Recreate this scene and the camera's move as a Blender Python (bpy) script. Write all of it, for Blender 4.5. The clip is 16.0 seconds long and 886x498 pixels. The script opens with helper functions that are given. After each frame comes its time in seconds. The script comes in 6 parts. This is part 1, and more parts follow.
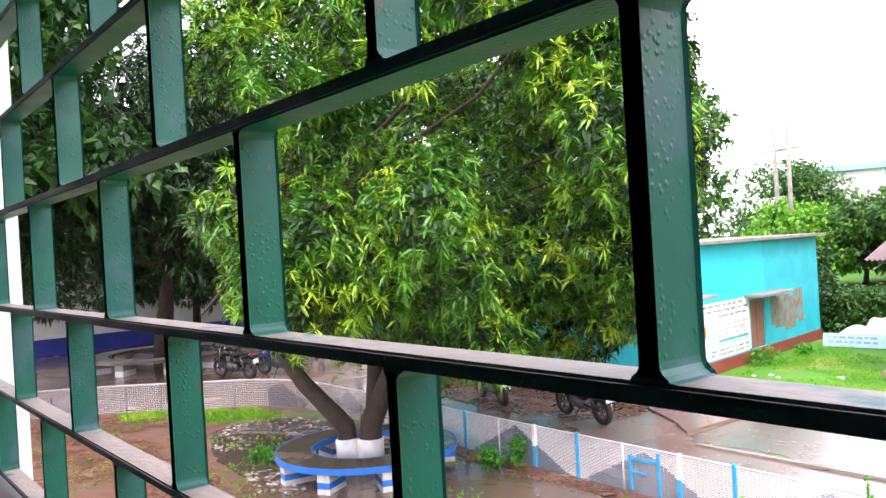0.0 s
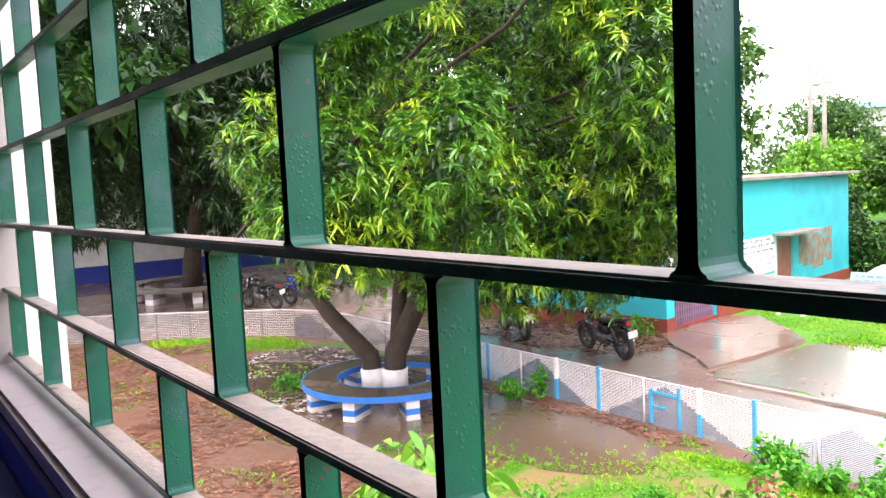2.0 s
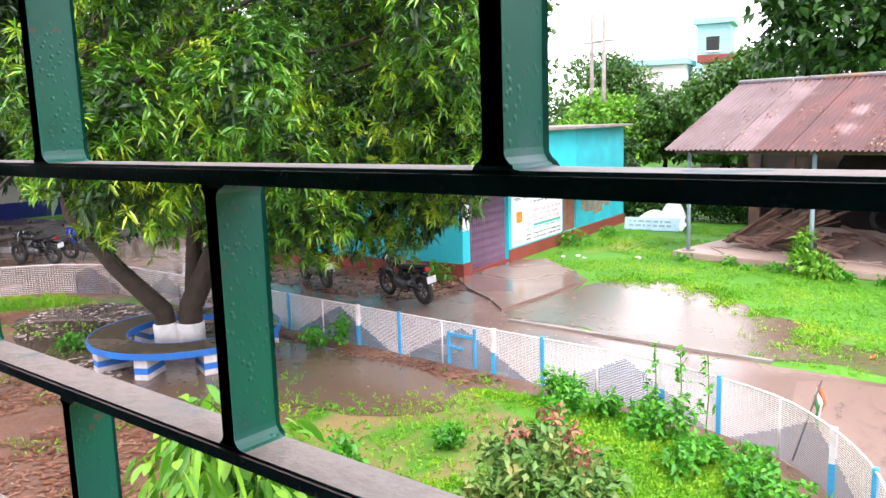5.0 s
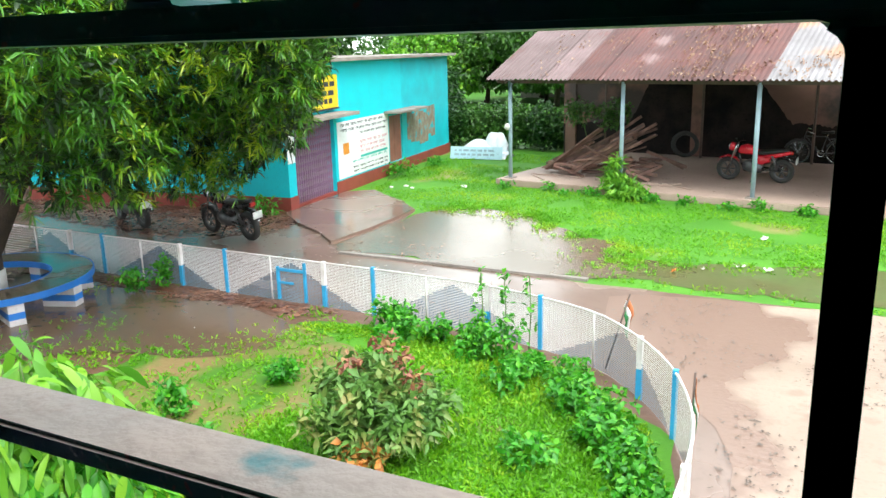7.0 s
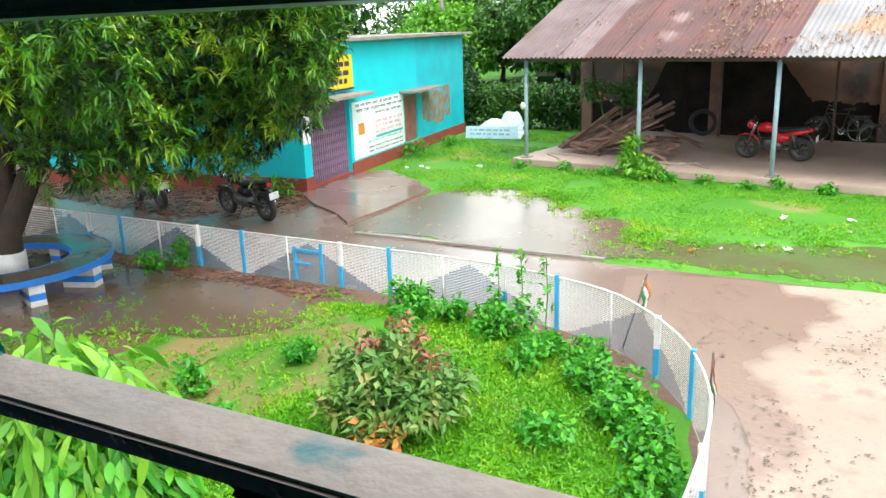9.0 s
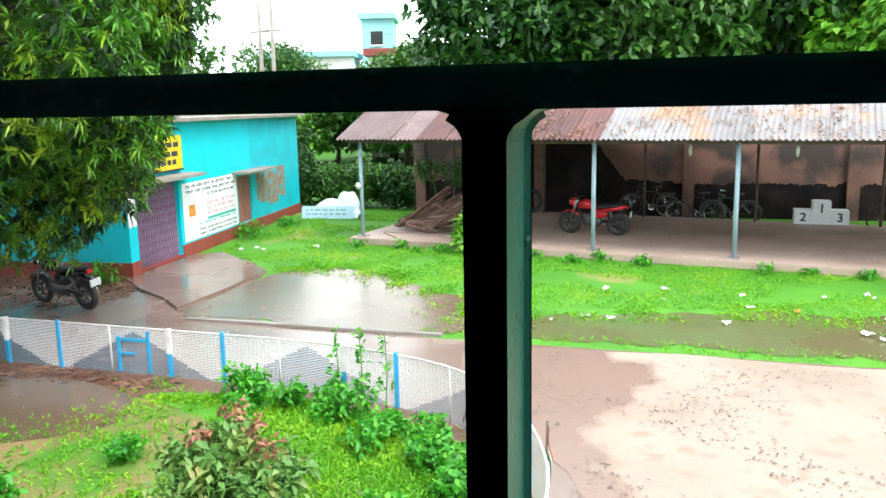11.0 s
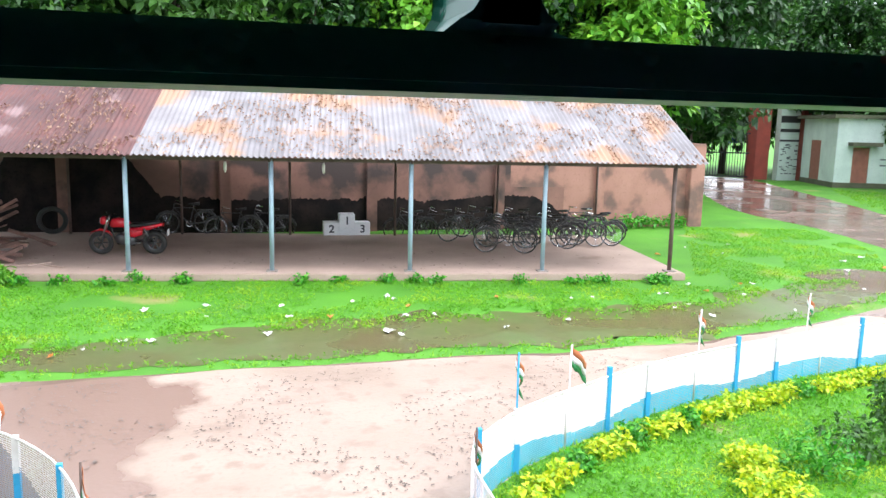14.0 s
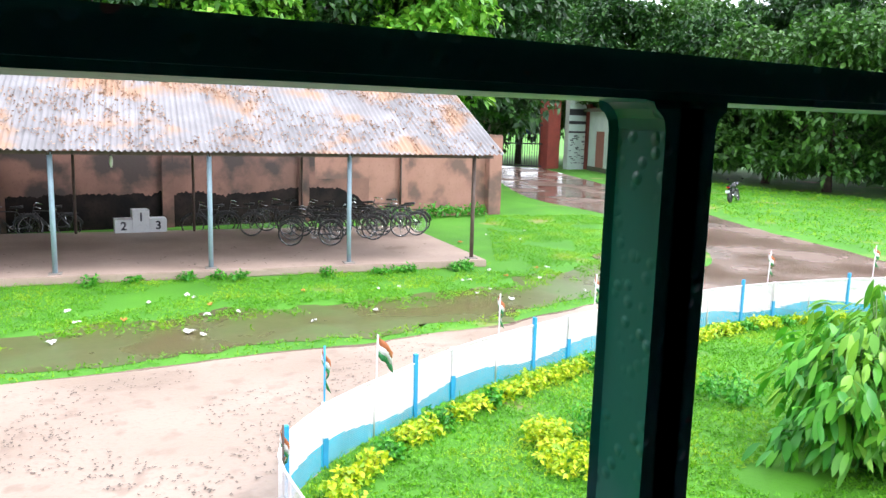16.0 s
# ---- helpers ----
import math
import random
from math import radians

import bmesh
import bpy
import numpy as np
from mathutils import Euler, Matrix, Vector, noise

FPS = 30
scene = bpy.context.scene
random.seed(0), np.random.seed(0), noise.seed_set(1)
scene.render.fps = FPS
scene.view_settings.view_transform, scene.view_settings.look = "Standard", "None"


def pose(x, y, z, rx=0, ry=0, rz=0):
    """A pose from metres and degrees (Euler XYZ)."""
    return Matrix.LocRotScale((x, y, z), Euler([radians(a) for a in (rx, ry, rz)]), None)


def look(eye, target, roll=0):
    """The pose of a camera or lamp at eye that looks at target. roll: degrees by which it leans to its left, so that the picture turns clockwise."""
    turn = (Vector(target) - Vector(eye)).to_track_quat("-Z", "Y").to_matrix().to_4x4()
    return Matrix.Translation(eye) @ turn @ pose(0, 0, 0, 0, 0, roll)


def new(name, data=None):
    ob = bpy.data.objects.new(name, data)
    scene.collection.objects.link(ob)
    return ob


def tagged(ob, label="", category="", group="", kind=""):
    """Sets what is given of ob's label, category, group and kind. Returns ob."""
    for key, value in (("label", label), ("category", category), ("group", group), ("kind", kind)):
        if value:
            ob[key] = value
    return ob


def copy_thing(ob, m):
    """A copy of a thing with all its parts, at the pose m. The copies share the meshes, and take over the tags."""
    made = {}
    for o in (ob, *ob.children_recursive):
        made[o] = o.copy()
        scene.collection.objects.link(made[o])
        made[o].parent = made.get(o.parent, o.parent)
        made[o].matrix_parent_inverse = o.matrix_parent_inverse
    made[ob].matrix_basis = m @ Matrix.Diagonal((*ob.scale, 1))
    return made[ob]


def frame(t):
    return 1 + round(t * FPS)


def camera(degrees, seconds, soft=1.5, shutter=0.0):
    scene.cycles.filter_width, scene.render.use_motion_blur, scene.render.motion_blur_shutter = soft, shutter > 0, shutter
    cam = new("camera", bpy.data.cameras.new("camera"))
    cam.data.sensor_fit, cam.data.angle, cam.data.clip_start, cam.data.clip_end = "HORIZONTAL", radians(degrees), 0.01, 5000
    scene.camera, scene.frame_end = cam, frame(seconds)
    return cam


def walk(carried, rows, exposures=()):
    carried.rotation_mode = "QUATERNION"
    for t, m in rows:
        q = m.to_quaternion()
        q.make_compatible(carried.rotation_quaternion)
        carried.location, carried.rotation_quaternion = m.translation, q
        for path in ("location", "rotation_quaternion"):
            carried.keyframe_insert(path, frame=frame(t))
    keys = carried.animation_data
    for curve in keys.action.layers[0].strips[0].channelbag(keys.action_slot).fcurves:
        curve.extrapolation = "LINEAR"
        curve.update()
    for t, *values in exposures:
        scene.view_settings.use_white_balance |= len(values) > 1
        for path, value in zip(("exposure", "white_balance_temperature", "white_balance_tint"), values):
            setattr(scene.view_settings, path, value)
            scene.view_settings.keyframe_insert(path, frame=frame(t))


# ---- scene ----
cam = camera(58.2, 16.0)
PATH = [
    (0, (-0.0410, -0.1790, 3.7630), (-1.6070, 1.0640, 3.7590), -3.3),
    (0.5, (-0.0380, -0.1800, 3.7690), (-1.6160, 1.0460, 3.8410), -3.3),
    (1, (-0.0350, -0.1870, 3.7700), (-1.6590, 0.9810, 3.8010), -3.4),
    (1.5, (-0.0370, -0.1920, 3.7600), (-1.6850, 0.9380, 3.6720), -3.4),
    (2, (-0.0390, -0.1890, 3.7530), (-1.6420, 0.9940, 3.5880), -2.7),
    (2.5, (-0.0430, -0.1810, 3.7440), (-1.5700, 1.0920, 3.5250), -2.5),
    (3, (-0.0490, -0.1830, 3.7410), (-1.5840, 1.0780, 3.5060), -2.8),
    (3.5, (-0.0520, -0.1800, 3.7370), (-1.5440, 1.1260, 3.4760), -2.6),
    (4, (-0.0540, -0.1750, 3.7360), (-1.4480, 1.2360, 3.4780), -2.0),
    (6.5, (-0.0590, -0.1430, 3.7210), (-1.0710, 1.5270, 3.2910), -1.5),
    (7, (-0.0480, -0.1250, 3.7130), (-0.9320, 1.6010, 3.2230), -1.4),
    (7.5, (-0.0490, -0.1200, 3.7120), (-0.9010, 1.6040, 3.1630), -1.7),
    (8, (-0.0630, -0.1220, 3.7090), (-0.9850, 1.5520, 3.1190), -2.3),
    (10.5, (-0.0354, -0.1180, 3.7152), (-0.7754, 1.7000, 3.3332), -1.4),
    (11, (-0.0180, -0.1180, 3.7164), (-0.5740, 1.7700, 3.3614), -1.1),
    (11.5, (-0.0130, -0.1120, 3.7172), (-0.4500, 1.8090, 3.3742), -0.7),
    (12, (0.0018, -0.1080, 3.7151), (-0.2372, 1.8490, 3.3831), 0.0),
    (12.5, (0.0087, -0.1000, 3.7135), (-0.0793, 1.8720, 3.3905), 0.5),
    (13, (0.0151, -0.0940, 3.7142), (0.1421, 1.8770, 3.4012), 0.9),
    (13.5, (0.0150, -0.0880, 3.7120), (0.3710, 1.8530, 3.3900), 1.0),
    (14, (0.0471, -0.0880, 3.7122), (0.5951, 1.8100, 3.3992), 1.3),
    (14.5, (0.0604, -0.0880, 3.7107), (0.7344, 1.7680, 3.3927), 1.6),
    (15, (0.0799, -0.0870, 3.7139), (0.9129, 1.7080, 3.4239), 1.8),
    (15.5, (0.0984, -0.0870, 3.7135), (1.0074, 1.6720, 3.4345), 1.8),
    (16, (0.1226, -0.0870, 3.7119), (1.1086, 1.6230, 3.3899), 1.6),
]
walk(cam, [(t, look(e, g, r)) for t, e, g, r in PATH], [(0, 1.3, 6500, 20), (1, 1.32, 6600, 18), (2, 1.46, 6850, 20), (3, 1.43, 6700, 27), (4, 1.22, 6600, 26), (6.5, 1.12, 6500, 4), (7.5, 0.93, 6550, 1), (11, 1.05, 6350, 2), (13, 1.06, 6150, 10), (13.5, 1.0, 6150, 10), (16, 0.98, 6150, 10)])

# ---- world, sun, exposure ----
world = bpy.data.worlds.new("overcast_sky")
scene.world = world
world.use_nodes = True
wn, wl = world.node_tree.nodes, world.node_tree.links
sky = wn.new("ShaderNodeTexSky")
sky.sky_type = "NISHITA"
sky.sun_disc = False
sky.sun_elevation, sky.sun_rotation = radians(52), radians(126)
sky.air_density, sky.dust_density, sky.ozone_density = 1.0, 1.5, 1.0
sky.altitude = 50
cloud = wn.new("ShaderNodeMix")
cloud.data_type = "RGBA"
cloud.inputs["Factor"].default_value = 0.85
cloud.inputs[7].default_value = (15.0, 15.6, 16.2, 1)
wl.new(sky.outputs["Color"], cloud.inputs[6])
wl.new(cloud.outputs[2], wn["Background"].inputs["Color"])
wn["Background"].inputs["Strength"].default_value = 0.12

sun = new("sun", bpy.data.lights.new("sun", "SUN"))
sun.data.energy, sun.data.angle, sun.data.color = 1.5, radians(20), (1.0, 0.97, 0.92)
sun.matrix_world = look((0, 0, 30), (-19, 14, 0))


# ---- materials ----
def mat(name, a, b=None, scale=8.0, rough=0.7, rough2=None, metal=0.0, bump=0.2, fine=60.0, c=None, cover=0.5, cscale=2.0, detail=6.0, spec=0.5, vary=0.0):
    """Two-scale surface: colours a and b mixed by coarse and fine noise, patches of c on top."""
    m = bpy.data.materials.new(name)
    m.use_nodes = True
    n, l = m.node_tree.nodes, m.node_tree.links
    p = n["Principled BSDF"]
    tc = n.new("ShaderNodeTexCoord")
    def noise_tex(s, d=detail):
        t = n.new("ShaderNodeTexNoise")
        t.inputs["Scale"].default_value, t.inputs["Detail"].default_value = s, d
        l.new(tc.outputs["Object"], t.inputs["Vector"])
        return t
    def ramp(src, lo, hi):
        r = n.new("ShaderNodeMapRange")
        r.inputs["From Min"].default_value, r.inputs["From Max"].default_value = lo, hi
        l.new(src, r.inputs["Value"])
        return r.outputs["Result"]
    def mix(f, x, y):
        k = n.new("ShaderNodeMix")
        k.data_type = "RGBA"
        l.new(f, k.inputs["Factor"])
        for s, v in ((6, x), (7, y)):
            if isinstance(v, tuple):
                k.inputs[s].default_value = (*v, 1)
            else:
                l.new(v, k.inputs[s])
        return k.outputs[2]
    b = b or tuple(v * 0.75 for v in a)
    big, small = noise_tex(scale), noise_tex(fine)
    col = mix(ramp(big.outputs["Fac"], 0.35, 0.65), a, b)
    dark = tuple(v * 0.7 for v in a)
    col = mix(ramp(small.outputs["Fac"], 0.55, 0.8), col, dark)
    if c:
        patch = noise_tex(cscale, 8.0)
        f = ramp(patch.outputs["Fac"], 1 - cover - 0.04, 1 - cover + 0.06)
        col = mix(f, col, c)
    if vary:
        oi, hs = n.new("ShaderNodeObjectInfo"), n.new("ShaderNodeHueSaturation")
        vr = n.new("ShaderNodeMapRange")
        vr.inputs["To Min"].default_value, vr.inputs["To Max"].default_value = 1 - vary, 1 + vary
        l.new(oi.outputs["Random"], vr.inputs["Value"])
        l.new(vr.outputs["Result"], hs.inputs["Value"])
        l.new(col, hs.inputs["Color"])
        col = hs.outputs["Color"]
    l.new(col, p.inputs["Base Color"])
    r = n.new("ShaderNodeMapRange")
    r.inputs["To Min"].default_value = rough
    r.inputs["To Max"].default_value = rough if rough2 is None else rough2
    r.inputs["From Min"].default_value, r.inputs["From Max"].default_value = 0.4, 0.6
    l.new(big.outputs["Fac"], r.inputs["Value"])
    l.new(r.outputs["Result"], p.inputs["Roughness"])
    p.inputs["Metallic"].default_value = metal
    p.inputs["Specular IOR Level"].default_value = spec
    if bump:
        bn = n.new("ShaderNodeBump")
        bn.inputs["Strength"].default_value, bn.inputs["Distance"].default_value = bump, 0.02
        l.new(small.outputs["Fac"], bn.inputs["Height"])
        l.new(bn.outputs["Normal"], p.inputs["Normal"])
    return m


def leaf_mat(name, a, b, c, rough=0.45, trans=0.25, clumps=0.0):
    """Leaves: three colours by leaf and by clump, with light passing through."""
    m = bpy.data.materials.new(name)
    m.use_nodes = True
    n, l = m.node_tree.nodes, m.node_tree.links
    p = n["Principled BSDF"]
    g = n.new("ShaderNodeNewGeometry")
    r = n.new("ShaderNodeValToRGB")
    r.color_ramp.elements[0].color, r.color_ramp.elements[1].color = (*a, 1), (*c, 1)
    e = r.color_ramp.elements.new(0.55)
    e.color = (*b, 1)
    if clumps:
        tc, nt, mr, ad = n.new("ShaderNodeTexCoord"), n.new("ShaderNodeTexNoise"), n.new("ShaderNodeMapRange"), n.new("ShaderNodeMix")
        nt.inputs["Scale"].default_value, nt.inputs["Detail"].default_value = clumps, 3.0
        mr.inputs["From Min"].default_value, mr.inputs["From Max"].default_value = 0.34, 0.66
        l.new(tc.outputs["Object"], nt.inputs["Vector"])
        l.new(nt.outputs["Fac"], mr.inputs["Value"])
        ad.inputs["Factor"].default_value = 0.6
        l.new(g.outputs["Random Per Island"], ad.inputs[2])
        l.new(mr.outputs["Result"], ad.inputs[3])
        l.new(ad.outputs[0], r.inputs["Fac"])
    else:
        l.new(g.outputs["Random Per Island"], r.inputs["Fac"])
    l.new(r.outputs["Color"], p.inputs["Base Color"])
    p.inputs["Roughness"].default_value = rough
    t = n.new("ShaderNodeBsdfTranslucent")
    l.new(r.outputs["Color"], t.inputs["Color"])
    k = n.new("ShaderNodeMixShader")
    k.inputs["Fac"].default_value = trans
    l.new(p.outputs["BSDF"], k.inputs[1])
    l.new(t.outputs["BSDF"], k.inputs[2])
    l.new(k.outputs["Shader"], n["Material Output"].inputs["Surface"])
    return m


def enamel(name):
    """Thick brushed-on green enamel: blisters and runs, sky sheen painted as blue-grey patches, small chips down to the
    primer.
    """
    # colour c paints the sky's reflection on the gloss in blue-grey patches
    m = mat(name, (0.003, 0.165, 0.11), (0.004, 0.13, 0.105), 14, 0.34, 0.46, fine=60, c=(0.055, 0.165, 0.18), cover=0.42, cscale=17, bump=0)
    n, l = m.node_tree.nodes, m.node_tree.links
    p = n["Principled BSDF"]
    tc, vo, dz = n.new("ShaderNodeTexCoord"), n.new("ShaderNodeTexVoronoi"), n.new("ShaderNodeMapRange")
    vo.inputs["Scale"].default_value = 330
    l.new(tc.outputs["Object"], vo.inputs["Vector"])
    dz.inputs["From Min"].default_value, dz.inputs["From Max"].default_value = 0.42, 0.05
    dz.interpolation_type = "SMOOTHSTEP"
    l.new(vo.outputs["Distance"], dz.inputs["Value"])
    sel, few = n.new("ShaderNodeTexNoise"), n.new("ShaderNodeMapRange")
    sel.inputs["Scale"].default_value = 70
    l.new(tc.outputs["Object"], sel.inputs["Vector"])
    few.inputs["From Min"].default_value, few.inputs["From Max"].default_value = 0.4, 0.7
    l.new(sel.outputs["Fac"], few.inputs["Value"])
    mu = n.new("ShaderNodeMath")
    mu.operation = "MULTIPLY"
    l.new(dz.outputs["Result"], mu.inputs[0])
    l.new(few.outputs["Result"], mu.inputs[1])
    bn = n.new("ShaderNodeBump")
    bn.inputs["Strength"].default_value, bn.inputs["Distance"].default_value = 0.55, 0.0009
    l.new(mu.outputs[0], bn.inputs["Height"])
    l.new(bn.outputs["Normal"], p.inputs["Normal"])
    ch, th, mx = n.new("ShaderNodeTexNoise"), n.new("ShaderNodeMapRange"), n.new("ShaderNodeMix")
    ch.inputs["Scale"].default_value, ch.inputs["Detail"].default_value = 130, 2.0
    l.new(tc.outputs["Object"], ch.inputs["Vector"])
    th.inputs["From Min"].default_value, th.inputs["From Max"].default_value = 0.69, 0.72
    l.new(ch.outputs["Fac"], th.inputs["Value"])
    mx.data_type = "RGBA"
    l.new(th.outputs["Result"], mx.inputs["Factor"])
    l.new(p.inputs["Base Color"].links[0].from_socket, mx.inputs[6])
    mx.inputs[7].default_value = (0.13, 0.1, 0.085, 1)
    l.new(mx.outputs[2], p.inputs["Base Color"])
    return m


def damp_concrete(name):
    """Pale concrete that turns to wet reddish concrete past a ragged damp line."""
    m = mat(name, (0.36, 0.265, 0.215), (0.3, 0.215, 0.17), 0.5, 0.5, 0.35, fine=16, c=(0.27, 0.19, 0.15), cover=0.4, cscale=2.6, bump=0.2)
    n, l = m.node_tree.nodes, m.node_tree.links
    p = n["Principled BSDF"]
    tc, xy, nt, ad, mr, mx, mf = (n.new("ShaderNode" + k) for k in ("TexCoord", "SeparateXYZ", "TexNoise", "Math", "MapRange", "Mix", "Mix"))
    l.new(tc.outputs["Object"], xy.inputs["Vector"])
    l.new(tc.outputs["Object"], nt.inputs["Vector"])
    nt.inputs["Scale"].default_value, nt.inputs["Detail"].default_value = 0.8, 7.0
    ad.operation = "MULTIPLY_ADD"
    l.new(nt.outputs["Fac"], ad.inputs[0])
    ad.inputs[1].default_value = 2.4
    l.new(xy.outputs["X"], ad.inputs[2])
    mr.inputs["From Min"].default_value, mr.inputs["From Max"].default_value = 0.42, 0.8
    mr.interpolation_type = "SMOOTHSTEP"
    l.new(ad.outputs[0], mr.inputs["Value"])
    mx.data_type = "RGBA"
    l.new(mr.outputs["Result"], mx.inputs["Factor"])
    mx.inputs[6].default_value = (0.235, 0.15, 0.12, 1)
    l.new(p.inputs["Base Color"].links[0].from_socket, mx.inputs[7])
    l.new(mx.outputs[2], p.inputs["Base Color"])
    l.new(mr.outputs["Result"], mf.inputs["Factor"])
    mf.inputs[2].default_value = 0.26
    l.new(p.inputs["Roughness"].links[0].from_socket, mf.inputs[3])
    l.new(mf.outputs[0], p.inputs["Roughness"])
    return m


M = {
    "grass_ground": mat("grass_ground", (0.075, 0.25, 0.006), (0.05, 0.19, 0.005), 0.6, 0.8, fine=25, c=(0.24, 0.22, 0.07), cover=0.36, cscale=0.4, bump=0.5),
    "garden_soil": mat("garden_soil", (0.19, 0.095, 0.065), (0.12, 0.065, 0.045), 0.8, 0.35, 0.7, fine=14, c=(0.06, 0.14, 0.02), cover=0.32, cscale=0.5, bump=0.5),
    "weedy_soil": mat("weedy_garden_soil", (0.26, 0.17, 0.075), (0.16, 0.15, 0.04), 0.9, 0.7, fine=14, c=(0.06, 0.18, 0.008), cover=0.5, cscale=0.75, bump=0.5),
    "lawn_soil": mat("lawn_soil", (0.075, 0.25, 0.006), (0.055, 0.19, 0.006), 0.7, 0.8, fine=25, c=(0.22, 0.19, 0.07), cover=0.34, cscale=0.55, bump=0.5),
    "paving": mat("wet_paving", (0.25, 0.165, 0.135), (0.17, 0.11, 0.09), 0.35, 0.3, 0.12, fine=9, c=(0.15, 0.105, 0.085), cover=0.42, cscale=0.3, bump=0.05, spec=0.8),
    "dry_paving": damp_concrete("damp_concrete"),
    "water": mat("rain_ruffled_water", (0.17, 0.11, 0.075), (0.13, 0.09, 0.06), 0.3, 0.2, 0.28, fine=7, bump=0.03, spec=0.9),
    "still_water": mat("still_puddle_water", (0.1, 0.07, 0.055), (0.07, 0.05, 0.04), 0.3, 0.04, 0.1, fine=7, bump=0.02),
    "garden_water": mat("brown_puddle_water", (0.16, 0.1, 0.07), (0.12, 0.08, 0.055), 0.3, 0.1, 0.2, fine=7, bump=0.02),
    "grass_water": mat("flooded_grass", (0.12, 0.1, 0.045), (0.085, 0.12, 0.028), 0.5, 0.22, 0.4, fine=9, bump=0.06),
    "cyan": mat("cyan_paint", (0.012, 0.56, 0.66), (0.015, 0.5, 0.6), 1.2, 0.6, fine=20, bump=0.08),
    "red_paint": mat("red_oxide_paint", (0.3, 0.06, 0.045), (0.22, 0.045, 0.035), 2, 0.6, fine=20, bump=0.1),
    "white_wall": mat("white_lime_wash", (0.78, 0.76, 0.76), (0.66, 0.63, 0.64), 1.5, 0.8, fine=18, bump=0.12),
    "blue_paint": mat("blue_paint", (0.03, 0.05, 0.34), (0.025, 0.04, 0.25), 2, 0.5, fine=20, bump=0.08),
    "grille": enamel("green_enamel"),
    "grille_worn": mat("dusty_worn_enamel", (0.42, 0.32, 0.28), (0.3, 0.265, 0.255), 9, 0.6, fine=120, c=(0.08, 0.19, 0.21), cover=0.36, cscale=36, bump=0.15),
    "interior": mat("interior_plaster", (0.72, 0.62, 0.65), (0.62, 0.53, 0.56), 3, 0.8, fine=30, bump=0.1),
    "low_bounce_plaster": mat("low_bounce_plaster", (0.22, 0.19, 0.19), (0.17, 0.14, 0.14), 2, 0.85, fine=20, bump=0.1),
    "pink_wall": mat("pink_plaster", (0.36, 0.185, 0.145), (0.27, 0.13, 0.1), 0.9, 0.85, fine=12, c=(0.15, 0.09, 0.075), cover=0.46, cscale=0.9, bump=0.2),
    "paper": mat("litter_paper", (0.75, 0.74, 0.72), (0.6, 0.58, 0.55), 4, 0.7, fine=20, bump=0.1),
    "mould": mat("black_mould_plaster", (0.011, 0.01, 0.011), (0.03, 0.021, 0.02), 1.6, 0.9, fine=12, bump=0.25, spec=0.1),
    "shed_floor": mat("shed_floor", (0.44, 0.32, 0.27), (0.35, 0.25, 0.21), 0.7, 0.6, fine=10, c=(0.24, 0.16, 0.13), cover=0.3, cscale=0.7, bump=0.15),
    "bark": mat("bark", (0.06, 0.038, 0.028), (0.035, 0.024, 0.018), 5, 0.85, fine=30, bump=0.8),
    "concrete": mat("old_concrete", (0.32, 0.28, 0.26), (0.22, 0.19, 0.17), 2, 0.7, fine=18, bump=0.25),
    "steel_blue": mat("pale_blue_post", (0.33, 0.44, 0.52), (0.26, 0.34, 0.42), 3, 0.5, fine=25, c=(0.18, 0.14, 0.12), cover=0.25, cscale=5, bump=0.15),
    "leaf": leaf_mat("long_leaves", (0.01, 0.055, 0.005), (0.075, 0.25, 0.012), (0.5, 0.6, 0.03), 0.3, 0.12, clumps=0.9),
    # near-black leaves: the shade deep in a crown put into the colour
    "leaf_shade_dark": leaf_mat("shade_dark_leaves", (0.005, 0.025, 0.004), (0.009, 0.04, 0.005), (0.02, 0.07, 0.008), 0.5, 0.05),
    "leaf_dark": leaf_mat("dark_leaves", (0.009, 0.04, 0.009), (0.02, 0.078, 0.012), (0.05, 0.15, 0.015)),
    "leaf_mid": leaf_mat("far_leaves", (0.03, 0.09, 0.015), (0.05, 0.14, 0.02), (0.09, 0.22, 0.025)),
    "leaf_bright": leaf_mat("bright_leaves", (0.08, 0.26, 0.02), (0.14, 0.37, 0.025), (0.26, 0.5, 0.04)),
}


# ---- mesh helpers ----
def mesh_ob(name, verts, faces, material, parent=None, label="", smooth=False):
    me = bpy.data.meshes.new(name)
    me.from_pydata([tuple(v) for v in verts], [], [tuple(f) for f in faces])
    me.materials.append(material)
    if smooth:
        me.shade_smooth()
    ob = new(name, me)
    ob.parent = parent
    if label:
        ob["label"] = label
    return ob


def part(name, bm, material, parent=None, label="", smooth=False):
    me = bpy.data.meshes.new(name)
    bm.to_mesh(me)
    bm.free()
    me.materials.append(material)
    if smooth:
        me.shade_smooth()
    ob = new(name, me)
    ob.parent = parent
    if label:
        ob["label"] = label
    return ob


def add_box(bm, lo, hi, bevel=0.0, m=None):
    r = bmesh.ops.create_cube(bm, size=1)
    vs = r["verts"]
    for v in vs:
        for k in range(3):
            v.co[k] = lo[k] if v.co[k] < 0 else hi[k]
    if bevel:
        es = list({e for v in vs for e in v.link_edges})
        bmesh.ops.bevel(bm, geom=es, offset=bevel, segments=2, affect="EDGES")
        if m:
            raise ValueError("bevel or turn, not both")
    if m:
        bmesh.ops.transform(bm, matrix=m, verts=vs)
    return bm


def box(name, lo, hi, material, parent=None, label="", bevel=0.0, m=None):
    bm = add_box(bmesh.new(), lo, hi, bevel)
    if m:
        bm.transform(m)
    return part(name, bm, material, parent, label)


